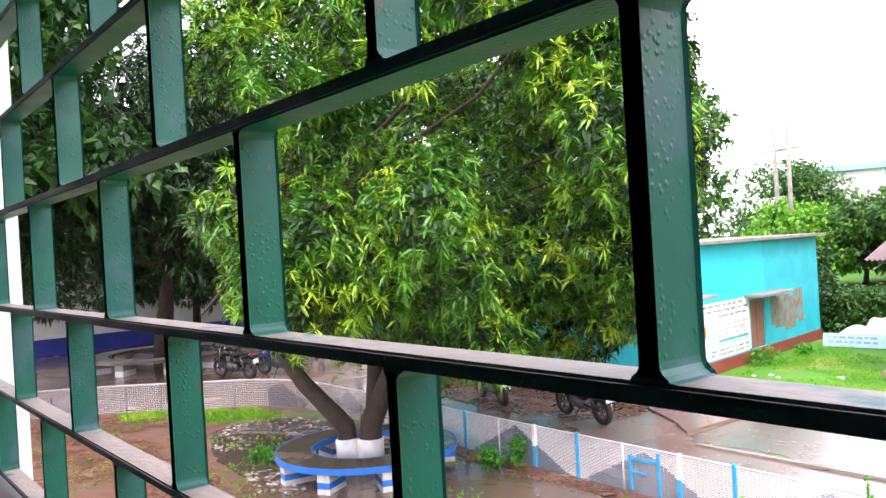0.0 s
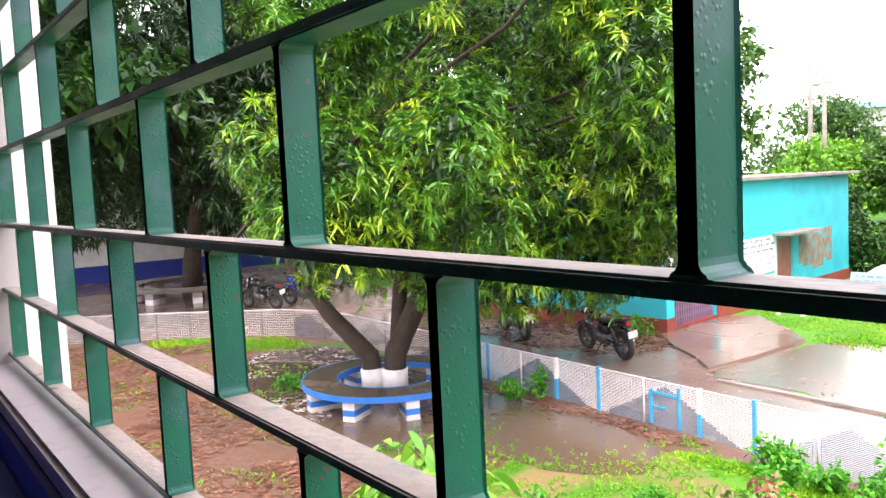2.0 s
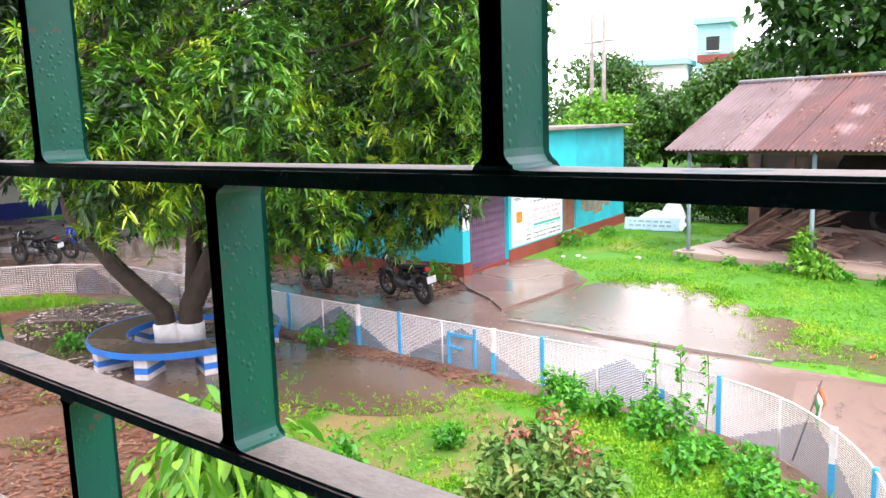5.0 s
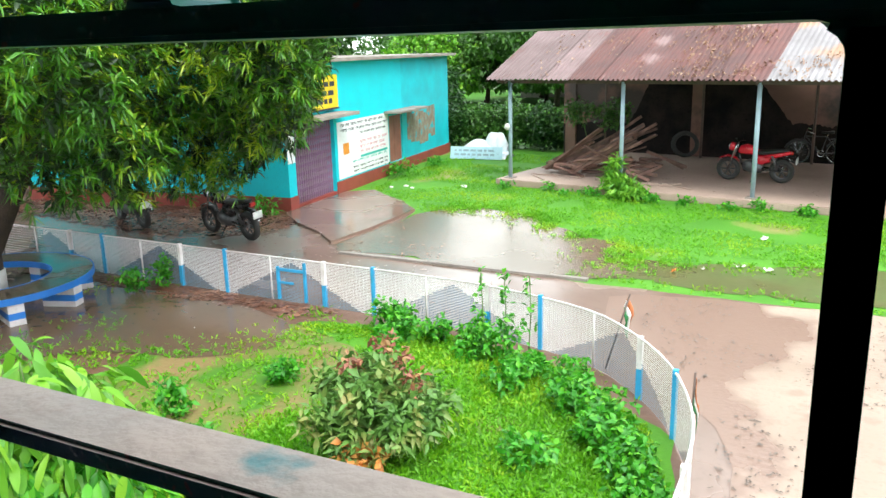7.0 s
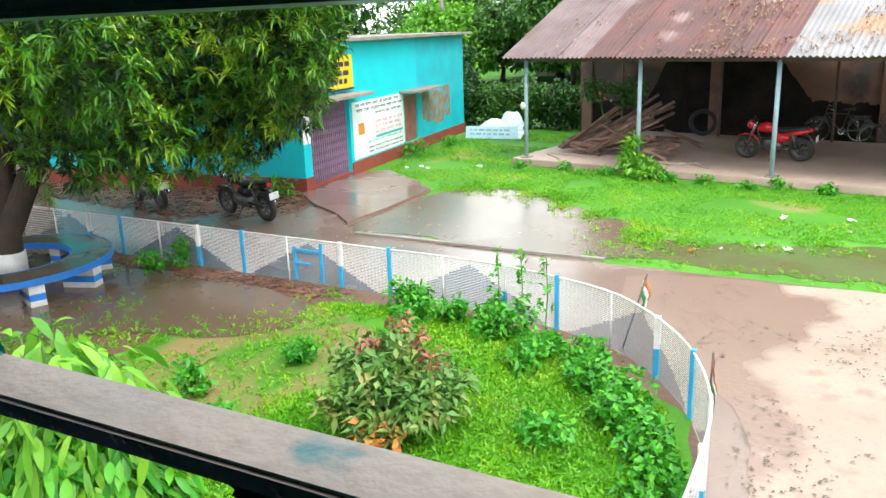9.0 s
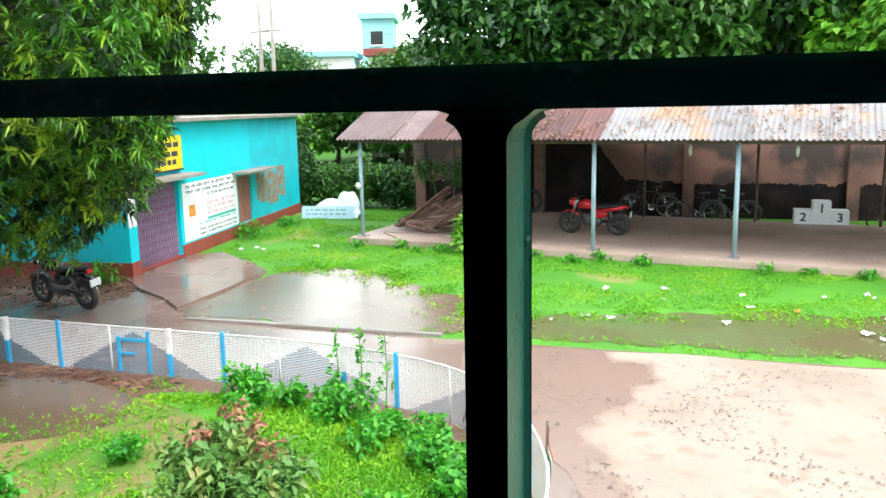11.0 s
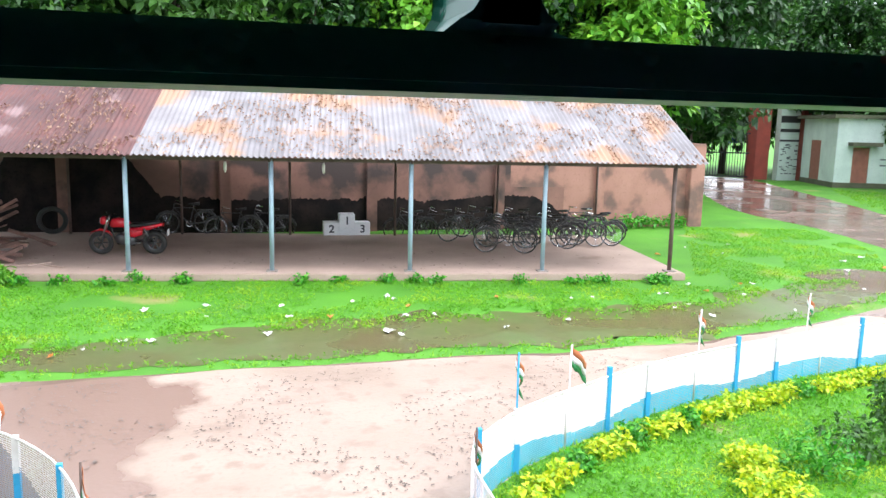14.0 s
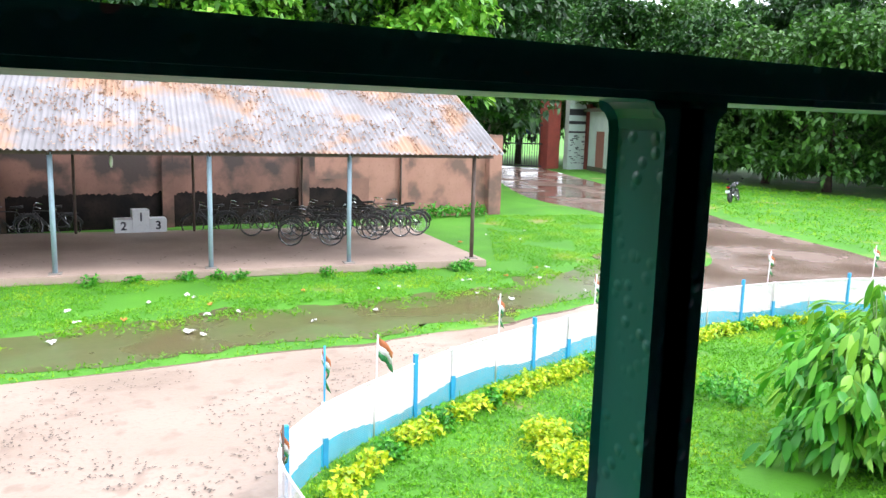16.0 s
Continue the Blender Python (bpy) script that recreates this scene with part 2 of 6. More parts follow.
def add_tube(bm, pts, radii, sides=8, cap=True):
    """A tapered tube along points."""
    rings = []
    for i, p in enumerate(pts):
        p = Vector(p)
        a = Vector(pts[max(i - 1, 0)])
        b = Vector(pts[min(i + 1, len(pts) - 1)])
        q = (b - a).to_track_quat("Z", "Y")
        r = radii[i] if isinstance(radii, (list, tuple)) else radii
        rings.append([bm.verts.new(p + q @ Vector((r * math.cos(k * math.tau / sides), r * math.sin(k * math.tau / sides), 0))) for k in range(sides)])
    for s, t in zip(rings, rings[1:]):
        for k in range(sides):
            bm.faces.new((s[k], s[(k + 1) % sides], t[(k + 1) % sides], t[k]))
    if cap:
        bm.faces.new(rings[0][::-1])
        bm.faces.new(rings[-1])
    return bm


def tube(name, pts, radii, material, parent=None, label="", sides=8):
    return part(name, add_tube(bmesh.new(), pts, radii, sides), material, parent, label, smooth=True)


def empty(name, x=0, y=0, z=0, rz=0):
    e = new(name)
    e.matrix_world = pose(x, y, z, 0, 0, rz)
    return e


def smooth_line(pts, step=0.3):
    """Points every step metres along a Catmull-Rom curve through pts."""
    out = []
    P = [Vector(p) for p in pts]
    for i in range(len(P) - 1):
        p0, p1, p2, p3 = P[max(i - 1, 0)], P[i], P[i + 1], P[min(i + 2, len(P) - 1)]
        n = max(1, int((p2 - p1).length / step))
        for k in range(n):
            t = k / n
            out.append(0.5 * ((2 * p1) + (p2 - p0) * t + (2 * p0 - 5 * p1 + 4 * p2 - p3) * t * t + (3 * p1 - p0 - 3 * p2 + p3) * t ** 3))
    out.append(P[-1])
    return out


def sheet(name, outline, z, material, label, category, rough_edge=0.0, kind="structure", step=0.4):
    """A flat patch of ground inside an outline."""
    line = smooth_line([(*p, 0) for p in outline] + [(*outline[0], 0)], step)[:-1]
    bm = bmesh.new()
    vs = []
    for p in line:
        if rough_edge:
            p = p + Vector((noise.noise(p * 0.9), noise.noise(p * 0.9 + Vector((7, 3, 1))), 0)) * rough_edge
            p = p + Vector((noise.noise(p * 3.1), noise.noise(p * 3.1 + Vector((7, 3, 1))), 0)) * rough_edge * 0.4
            p = p + Vector((noise.noise(p * 9), noise.noise(p * 9 + Vector((7, 3, 1))), 0)) * rough_edge * 0.14
        vs.append(bm.verts.new((p.x, p.y, z)))
    f = bm.faces.new(vs)
    if f.normal.z < 0:
        bmesh.ops.reverse_faces(bm, faces=[f])
    bmesh.ops.triangulate(bm, faces=bm.faces[:])
    bm.normal_update()
    for f in bm.faces:
        if f.normal.z < 0:
            f.normal_flip()
    return tagged(part(name, bm, material), label, category, kind=kind)


# ---- ground ----
GARDEN = [(-0.92, 0.6), (-0.88, 4.3), (-0.92, 5.76), (-1.11, 6.59), (-1.43, 7.3), (-1.92, 7.95), (-2.57, 8.5), (-3.7, 8.88), (-4.86, 9.05), (-6.6, 9.1),
          (-9.5, 9.15), (-12.7, 9.2), (-15.6, 9.2), (-17.3, 9.15), (-18.8, 8.55), (-19.8, 7.5), (-20.8, 6.4), (-21.7, 5.3), (-22.4, 4.1), (-22.8, 2.4), (-22.8, 0.6)]
LAWN = [(2.15, 0.6), (2.13, 4), (2.2, 6.2), (2.49, 6.85), (2.73, 7.12), (3.23, 7.53), (3.98, 7.96), (5.16, 8.55), (6.37, 9.0), (8.47, 9.55),
        (10.5, 9.9), (12.4, 10.0), (14.1, 9.85), (16.1, 9.4), (18.3, 8.4), (19.8, 6.5), (20.4, 3.5), (20.4, 0.6)]
bm = bmesh.new()
bmesh.ops.create_grid(bm, x_segments=2, y_segments=2, size=600)
tagged(part("ground", bm, M["grass_ground"]), "short green grass and damp soil of the yard", "ground", kind="structure")
sheet("paving_road", [(-38, -2), (-38, 10), (-37, 16), (-24, 15.5), (-15, 14.6), (-11.8, 14.6), (-12, 17.3), (-11.3, 17.9), (-9, 15.9), (-8.6, 12.7), (-7, 12.1), (-4.2, 11.9), (0, 11.75), (6, 11.62),
      (8, 11.75), (11, 12.4), (14, 13.4), (17.2, 14.9), (18.3, 15.9), (19.5, 17.5), (20.5, 19.4), (22.3, 25), (24.2, 34), (35.5, 54), (39.2, 52.2), (38.4, 50), (31.4, 33.3), (25.9, 21.8),
      (24.7, 19.1), (23.3, 15), (22.6, 13.3), (22, 9), (22, -2)], 0.006, M["paving"], "wet reddish concrete paving of the yard", "road", 0.12)
sheet("dry_paving", [(-0.7, 0.8), (-0.62, 5), (-0.8, 7), (-1.6, 8.3), (-2.4, 9.3), (-2.8, 10.2), (-2.6, 11.6), (3, 11.56), (6, 11.5), (8.4, 11.7), (11, 12.3), (13, 12.6), (12.5, 9.5), (8.4, 9.2), (5, 8.2), (3.3, 7.2), (2.5, 6.2), (2.4, 0.8)], 0.011, M["dry_paving"], "pale dry concrete of the yard road", "road", 0.2)
sheet("garden_bed", GARDEN, 0.016, M["garden_soil"], "brown garden soil with leaf litter and weeds", "ground")
sheet("lawn", LAWN, 0.016, M["lawn_soil"], "bright green lawn inside the curved fence", "ground")
sheet("garden_grass", [(-1.0, 0.7), (-1.0, 5.6), (-1.6, 7.2), (-2.8, 8.3), (-5, 8.8), (-6.6, 8.3), (-6.0, 7.4), (-7, 6.6), (-7.5, 5.6), (-6.6, 4.6), (-7.5, 3), (-7, 0.7)], 0.021, M["lawn_soil"], "weedy grass in the garden bed", "ground", 0.3)
sheet("garden_mud", [(-4.6, 6.4), (-4.9, 7.3), (-5.6, 8.0), (-6.6, 8.2), (-7.4, 7.6), (-7.9, 6.7), (-7.9, 5.6), (-7.2, 4.6), (-6.2, 4.2), (-5.4, 5.0), (-5.0, 5.8)], 0.026, M["weedy_soil"], "muddy yellow-brown soil with thin weeds", "ground", 0.25, step=0.2)
sheet("garden_puddle", [(-11, 8.7), (-12.6, 8.6), (-13, 7), (-12.5, 5.2), (-11, 4.6), (-9.7, 5.2), (-8.8, 6.2), (-7.7, 6.6), (-6.8, 7.05), (-6.4, 7.6), (-6.8, 8.25), (-8.2, 8.65), (-9.6, 8.72)], 0.033, M["garden_water"], "brown rain puddle in the garden bed", "puddle", 0.16, step=0.2)
sheet("garden_puddle_far", [(-12.6, 8.5), (-14.5, 8.8), (-16.6, 8.5), (-17.4, 7.2), (-16.2, 6.2), (-14.4, 5.6), (-12.0, 5.3), (-11.0, 5.6), (-12.6, 6.4)], 0.026, M["still_water"], "shallow puddle with leaves in the garden bed", "puddle", 0.35, step=0.15)
sheet("yard_puddle", [(-8.7, 12.1), (-8.85, 14.4), (-8.4, 16.4), (-6.9, 16.7), (-5.5, 15.6), (-4.1, 14.5), (-3.2, 13.1), (-3.6, 12.05), (-6.2, 12.0)], 0.011, M["water"], "large rain puddle on the yard", "puddle", 0.4, step=0.15)
sheet("flooded_strip", [(-3.6, 12.2), (-3.5, 13.3), (-1.5, 14), (3, 14.6), (7, 14.5), (10, 14.6), (13, 15.6), (15.4, 16.4), (16.5, 15.7), (14, 14.1), (11, 12.8), (8, 12.1), (4, 12.0), (0, 12.1)], 0.008, M["grass_water"], "flooded grass strip along the road", "puddle", 0.5, step=0.15)
sheet("road_puddle", [(-21.8, 7.6), (-24.5, 6), (-26, 9), (-22.5, 10.6), (-19, 10.8), (-15, 10.6), (-14.6, 9.8), (-17.6, 9.7), (-20, 9)], 0.012, M["water"], "shallow rain water on the paving", "puddle", 0.4)
sheet("gate_puddle", [(13.6, 15.2), (15.2, 17.2), (17, 17.2), (17.4, 15.8), (15.6, 14.6)], 0.012, M["water"], "rain puddle beside the grass", "puddle", 0.3)

# raised wet apron in front of the folding gate
AP = [(-11.66, 14.5), (-11.9, 17.4), (-11.3, 17.9), (-9.0, 15.95), (-8.93, 13.9), (-9.0, 12.5), (-9.7, 13.1), (-10.7, 13.7)]
n_ = len(AP)
tagged(mesh_ob("apron", [(x, y, 0) for x, y in AP] + [(x, y, 0.06) for x, y in AP], [tuple(range(n_, 2 * n_))] + [(i, (i + 1) % n_, n_ + (i + 1) % n_, n_ + i) for i in range(n_)], M["paving"]), "raised wet cement apron before the building", "pavement", kind="structure")

# ---- the window and room the camera stands in ----
PITCH, ROW, ZA, XV, UPPER = 0.2585, 0.1075, 3.719, -0.046, 0.0085
X0, X1, ZS, ZT = -1.53, 1.75, 3.488, 4.62
room = tagged(empty("wall_window"), "interior wall with a wide grilled window opening", "wall", kind="structure")
for n_, lo, hi in (("wall_left", (-3.4, -0.34, 2.55), (X0, 0.03, 5.2)), ("wall_right", (X1, -0.04, 2.55), (3.2, 0.03, 5.2)), ("wall_under", (X0, -0.04, 2.55), (X1, 0.03, ZS - 0.03)), ("wall_over", (X0, -0.04, ZT), (X1, 0.03, 5.2))):
    box(n_, lo, hi, M["interior"], room)
# unseen room shell, coloured dark so little light bounces onto the grille bars
tagged(box("wall_back", (-3.4, -5.6, 2.55), (3.2, -5.45, 5.2), M["low_bounce_plaster"]), "unseen back wall of the landing, dark to cut bounced light", "wall", kind="structure")
tagged(box("wall_end_left", (-3.4, -5.45, 2.55), (-3.25, -0.04, 5.2), M["low_bounce_plaster"]), "unseen side wall of the landing, dark to cut bounced light", "wall", kind="structure")
tagged(box("wall_end_right", (3.05, -5.45, 2.55), (3.2, -0.04, 5.2), M["low_bounce_plaster"]), "unseen side wall of the landing, dark to cut bounced light", "wall", kind="structure")
tagged(box("floor", (-3.4, -5.6, 2.4), (3.2, 0.03, 2.55), M["low_bounce_plaster"]), "unseen landing floor, dark to cut bounced light", "floor", kind="structure")
tagged(box("ceiling", (-3.4, -5.6, 5.2), (3.2, 0.03, 5.35), M["low_bounce_plaster"]), "unseen landing ceiling, dark to cut bounced light", "ceiling", kind="structure")
tagged(box("wall_outer", (-26, -0.3, 0), (24, 0.02, 2.4), M["white_wall"]), "white outer wall of the school building below the window", "wall", kind="structure")
tagged(box("pilaster", (-4.2, 0.03, 0), (-2.62, 0.3, 6.5), M["white_wall"], bevel=0.01), "white plastered pilaster outside the window", "pilaster", kind="structure")
bm = add_box(bmesh.new(), (X0, -0.046, ZS - 0.03), (X1, 0.034, ZS), 0.006)
tagged(part("window_sill", bm, M["interior"]), "worn pinkish cement window sill", "sill", kind="structure")
tagged(box("wall_dado", (X0, -0.052, 2.55), (X1, -0.042, ZS - 0.034), M["blue_paint"]), "glossy blue painted band under the sill", "wall", kind="structure")

tagged(part("sill_nosing", add_box(bmesh.new(), (X0, -0.15, ZS - 0.16), (X1, -0.054, ZS - 0.035), 0.045), M["blue_paint"], smooth=True), "rounded ledge painted glossy blue under the sill", "ledge", kind="structure")
grille = tagged(empty("window_grille"), "green enamelled iron window grille with chipped paint", "window grille")
T, D = 0.0034, 0.022


def upright(x, z0, z1, r=0.0055, T=0.0022, D=0.022):
    """One flat bar on edge, widening into weld fillets at both ends."""
    arc = [math.pi / 2 * k / 4 for k in range(5)]
    side = [(T + r - r * math.sin(a), r - r * math.cos(a)) for a in arc]
    right = [(x + dx, z0 + dz) for dx, dz in side] + [(x + dx, z1 - dz) for dx, dz in side[::-1]]
    prof = right + [(2 * x - px, pz) for px, pz in right[::-1]]
    bm = bmesh.new()
    f = [bm.verts.new((px, 0, pz)) for px, pz in prof]
    b = [bm.verts.new((px, D, pz)) for px, pz in prof]
    n_ = len(prof)
    caps = [bm.faces.new(f), bm.faces.new(b[::-1])]
    for k in range(n_):
        bm.faces.new((f[k], b[k], b[(k + 1) % n_], f[(k + 1) % n_]))
    rim = [e for c_ in caps for e in c_.edges]
    bmesh.ops.bevel(bm, geom=rim, offset=0.0011, segments=1, affect="EDGES")
    bmesh.ops.recalc_face_normals(bm, faces=bm.faces[:])
    return bm


for k in range(-2, 9):
    z = ZA + ROW * k + (UPPER if k > 0 else 0)
    x_end = XV + 0.003 if k == -1 else X1
    hbar = box("horizontal_bar", (X0, 0, z - T), (x_end, D, z + T), M["grille"], grille, bevel=0.0012)
    hbar.data.materials.append(M["grille_worn"])
    for f in hbar.data.polygons:
        f.material_index = 1 if f.normal.z > 0.3 else 0
    if k == 8:
        continue
    for j in range(-8, 9):
        x = XV + PITCH * j - (0.1325 if k % 2 == 0 else 0)
        top = z + ROW + (UPPER if k == 0 else 0) - T
        low = z + T
        if k == -2 and x > XV + 0.02:
            continue
        if k == -1 and x > XV - 0.02:
            low -= ROW
        if X0 + 0.02 < x < X1 - 0.02:
            if abs(x - XV - PITCH) < 0.01:
                part("frame_bar", upright(x + 0.003, low, top, 0.0045, 0.0042, 0.0125), M["grille"], grille, "heavier frame bar between two panels")
            else:
                part("upright_bar", upright(x, low, top), M["grille"], grille)

# ---- foliage ----
def leaf_cloud(name, centres, normals, material, parent, leaf=0.16, width=0.035, per=10, droop=0.5, seed=1, kind="", spread=1.0, sag=0.22, rounded=False, rosette=False):
    """Whorls of folded leaves, one at each centre."""
    rng = np.random.default_rng(seed)
    C = np.repeat(np.asarray(centres, float), per, axis=0)
    N = np.repeat(np.asarray(normals, float), per, axis=0)
    n = len(C)
    d = rng.normal(size=(n, 3)) * spread + N * 0.7
    if rosette:
        ax = N + np.array([0, 0, 0.55]) + np.repeat(rng.normal(size=(len(centres), 3)) * 0.25, per, axis=0)
        ax /= np.linalg.norm(ax, axis=1, keepdims=True)
        d = np.cross(ax, rng.normal(size=(n, 3)))
        d /= np.linalg.norm(d, axis=1, keepdims=True) + 1e-9
        d += ax * rng.uniform(-0.1, 0.75, (n, 1))
    d[:, 2] -= droop * rng.random(n)
    d /= np.linalg.norm(d, axis=1, keepdims=True)
    side = np.cross(d, rng.normal(size=(n, 3)) * 0.4 + np.array([0, 0, 1.0]))
    side /= np.linalg.norm(side, axis=1, keepdims=True) + 1e-9
    L = leaf * (0.65 + 0.7 * rng.random((n, 1)))
    W = width * (0.7 + 0.6 * rng.random((n, 1)))
    C = C + rng.normal(size=(n, 3)) * leaf * (0.1 if rosette else 0.25)
    down = np.array([0, 0, -1.0])
    p0 = C
    fold = np.cross(side, d) * W * 0.35
    p1 = C + d * L * 0.45 + side * W + down * L * 0.04 + fold
    p2 = C + d * L + down * L * sag
    p3 = C + d * L * 0.45 - side * W + down * L * 0.04 + fold
    if rounded:
        rows = []
        for f_, w_ in ((0.0, 0.06), (0.12, 0.35), (0.35, 0.85), (0.6, 1.0), (0.82, 0.7), (1.0, 0.05)):
            c_ = C + d * L * f_ + down * L * sag * 1.6 * f_ * f_
            rows += [c_ + side * W * w_, c_ - np.array([0, 0, 0.3]) * W * w_, c_ - side * W * w_]
        V = np.stack(rows, axis=1).reshape(-1, 3)
        base = np.arange(n)[:, None] * 18
        tri = []
        for k in range(5):
            for q in (0, 1):
                a_ = 3 * k + q
                tri += [(a_, a_ + 1, a_ + 4), (a_, a_ + 4, a_ + 3)]
        F = np.concatenate([base + np.array([t_]) for t_ in tri], axis=0)
    else:
        V = np.stack([p0, p1, p2, p3], axis=1).reshape(-1, 3)
        base = np.arange(n)[:, None] * 4
        F = np.concatenate([base + np.array([t_]) for t_ in ((0, 1, 2), (0, 2, 3))], axis=0)
    me = bpy.data.meshes.new(name)
    me.vertices.add(len(V))
    me.vertices.foreach_set("co", V.ravel())
    me.loops.add(F.size)
    me.loops.foreach_set("vertex_index", F.ravel())
    me.polygons.add(len(F))
    me.polygons.foreach_set("loop_start", np.arange(0, F.size, 3))
    me.polygons.foreach_set("loop_total", np.full(len(F), 3))
    me.update(calc_edges=True)
    me.materials.append(material)
    ob = new(name, me)
    ob.parent = parent
    if kind:
        ob["kind"] = kind
    return ob


def blob_points(blobs, count, seed, shell=0.55, bottom=None):
    """Points in the outer shells of many overlapping clumps, with their outward directions."""
    rng = np.random.default_rng(seed)
    B = np.array(blobs, float)
    w = B[:, 3] ** 2
    pick = rng.choice(len(B), size=count, p=w / w.sum())
    u = rng.normal(size=(count, 3))
    u /= np.linalg.norm(u, axis=1, keepdims=True)
    r = shell + (1 - shell) * rng.random(count) ** 0.5
    r *= 1 + 0.18 * rng.normal(size=count)
    P = B[pick, :3] + u * (r * B[pick, 3])[:, None] * np.array([1, 1, 0.85])
    keep = P[:, 2] > (0.9 if bottom is None else bottom)
    return P[keep], u[keep]


def crown_blobs(centre, radius, height, base, n, seed, size=(0.9, 1.6)):
    """Clump centres over a dome-like crown."""
    rng = random.Random(seed)
    out = []
    for k in range(n):
        a, h = rng.random() * math.tau, rng.random()
        prof = math.sin(math.pi * min(0.95, 0.25 + 0.7 * h)) ** 0.7
        r = radius * prof * (0.45 + 0.55 * rng.random() ** 0.5)
        out.append((centre[0] + r * math.cos(a), centre[1] + r * math.sin(a), base + h * height, rng.uniform(*size)))
    return out


def tree(label, x, y, trunk_pts, blobs, count, material, leaf, width, per, seed, droop=0.5, shell=0.55, bottom=None, limbs=8, r0=0.3, shape=None, rosette=False):
    t = tagged(empty("tree", x, y), label, "tree")
    pts = [(p[0] - x, p[1] - y, p[2]) for p in trunk_pts]
    tube("trunk", pts, [r0 * (1 - 0.55 * i / (len(pts) - 1)) for i in range(len(pts))], M["bark"], t, sides=10)
    rng = random.Random(seed)
    top = Vector(pts[-1])
    for b in rng.sample(blobs, min(limbs, len(blobs))):
        e = Vector((b[0] - x, b[1] - y, b[2]))
        m1 = top.lerp(e, 0.35) + Vector((rng.uniform(-.3, .3), rng.uniform(-.3, .3), rng.uniform(0, .4)))
        m2 = top.lerp(e, 0.7) + Vector((rng.uniform(-.3, .3), rng.uniform(-.3, .3), rng.uniform(-.2, .4)))
        tube("limb", [top - Vector((0, 0, 0.1)), m1, m2, e], [r0 * 0.4, r0 * 0.28, r0 * 0.17, 0.02], M["bark"], t, sides=6)
    P, N = blob_points(blobs, count, seed, shell, bottom)
    if shape:
        k_ = shape(P)
        P, N = P[k_], N[k_]
        # inner layer in shade-dark leaves paints the dark gaps between the whorls
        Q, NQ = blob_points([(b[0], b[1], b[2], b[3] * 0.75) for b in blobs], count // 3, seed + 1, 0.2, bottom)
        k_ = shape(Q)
        leaf_cloud("inner_crown", Q[k_] - np.array([x, y, 0]), NQ[k_], M["leaf_shade_dark"], t, leaf * 1.2, width * 2.0, 8, droop, seed)
    leaf_cloud("crown", P - np.array([x, y, 0]), N, material, t, leaf, width, per, droop, seed, rosette=rosette)
    return t


# main tree over the round bench
TX, TY = -12.0, 7.3
main_blobs = crown_blobs((-11.3, 8.3), 5.2, 7.8, 2.2, 230, 5, (0.4, 0.85))
main_blobs += [(-9.3, 11.6, 2.4, 1.3), (-8.9, 11.9, 3.6, 1.4), (-9.6, 12.2, 4.9, 1.5), (-9.9, 11.0, 1.9, 1.0), (-8.9, 11.4, 5.9, 1.4), (-10.6, 10.2, 2.2, 1.1), (-11.2, 9.6, 2.0, 0.9),
               (-12.6, 5.6, 3.2, 1.2), (-13.0, 5.0, 4.2, 1.4), (-10.4, 8.6, 2.8, 1.3), (-10.0, 9.4, 3.6, 1.4), (-10.8, 7.0, 3.2, 1.3), (-10.2, 7.6, 4.6, 1.4)]


def main_shape(P):
    """The outline of the crown: hanging low on one side, lifted over the bench on the other."""
    az = np.degrees(np.arctan2(-P[:, 0], P[:, 1]))
    z = P[:, 2] + 0.25 * np.sin(az * 1.7) + 0.15 * np.sin(az * 4.1)
    right = np.interp(P[:, 2] + 0.2 * np.sin(P[:, 2] * 3), [1.0, 1.5, 2.2, 3.0, 3.6, 5.0, 8.0], [42.5, 40.4, 38.6, 36.3, 34.8, 33.6, 34.5])
    low = np.interp(az, [34, 36, 40, 47, 51, 55, 59, 63, 67, 71], [3.2, 1.7, 1.15, 1.1, 1.35, 1.9, 2.1, 2.5, 3.0, 4.8])
    left = 67.5 + 2.2 * np.sin(P[:, 2] * 1.9) + 1.3 * np.sin(P[:, 2] * 4.3 + 1)
    return (z > low) & (az > right) & (az < left)


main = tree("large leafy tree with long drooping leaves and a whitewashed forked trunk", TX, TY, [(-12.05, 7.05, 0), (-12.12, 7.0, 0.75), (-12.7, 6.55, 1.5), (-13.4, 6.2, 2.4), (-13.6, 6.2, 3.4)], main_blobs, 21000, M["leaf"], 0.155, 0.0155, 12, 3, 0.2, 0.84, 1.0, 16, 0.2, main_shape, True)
M["wash"] = mat("whitewash_on_bark", (0.75, 0.72, 0.72), (0.62, 0.58, 0.58), 6, 0.8, fine=25, bump=0.4)
for pts, rr in (([(-11.85, 7.3, 0), (-11.82, 7.35, 0.8), (-11.6, 7.75, 1.7), (-11.3, 8.3, 2.8), (-11.2, 8.5, 4.2)], [0.23, 0.2, 0.18, 0.14, 0.08]), ([(-11.8, 7.4, 0.9), (-12.1, 7.7, 1.9), (-12.3, 8.1, 3.2), (-12.2, 8.3, 5)], [0.16, 0.14, 0.11, 0.06])):
    tube("trunk", [(p[0] - TX, p[1] - TY, p[2]) for p in pts], rr, M["bark"], main, sides=10)
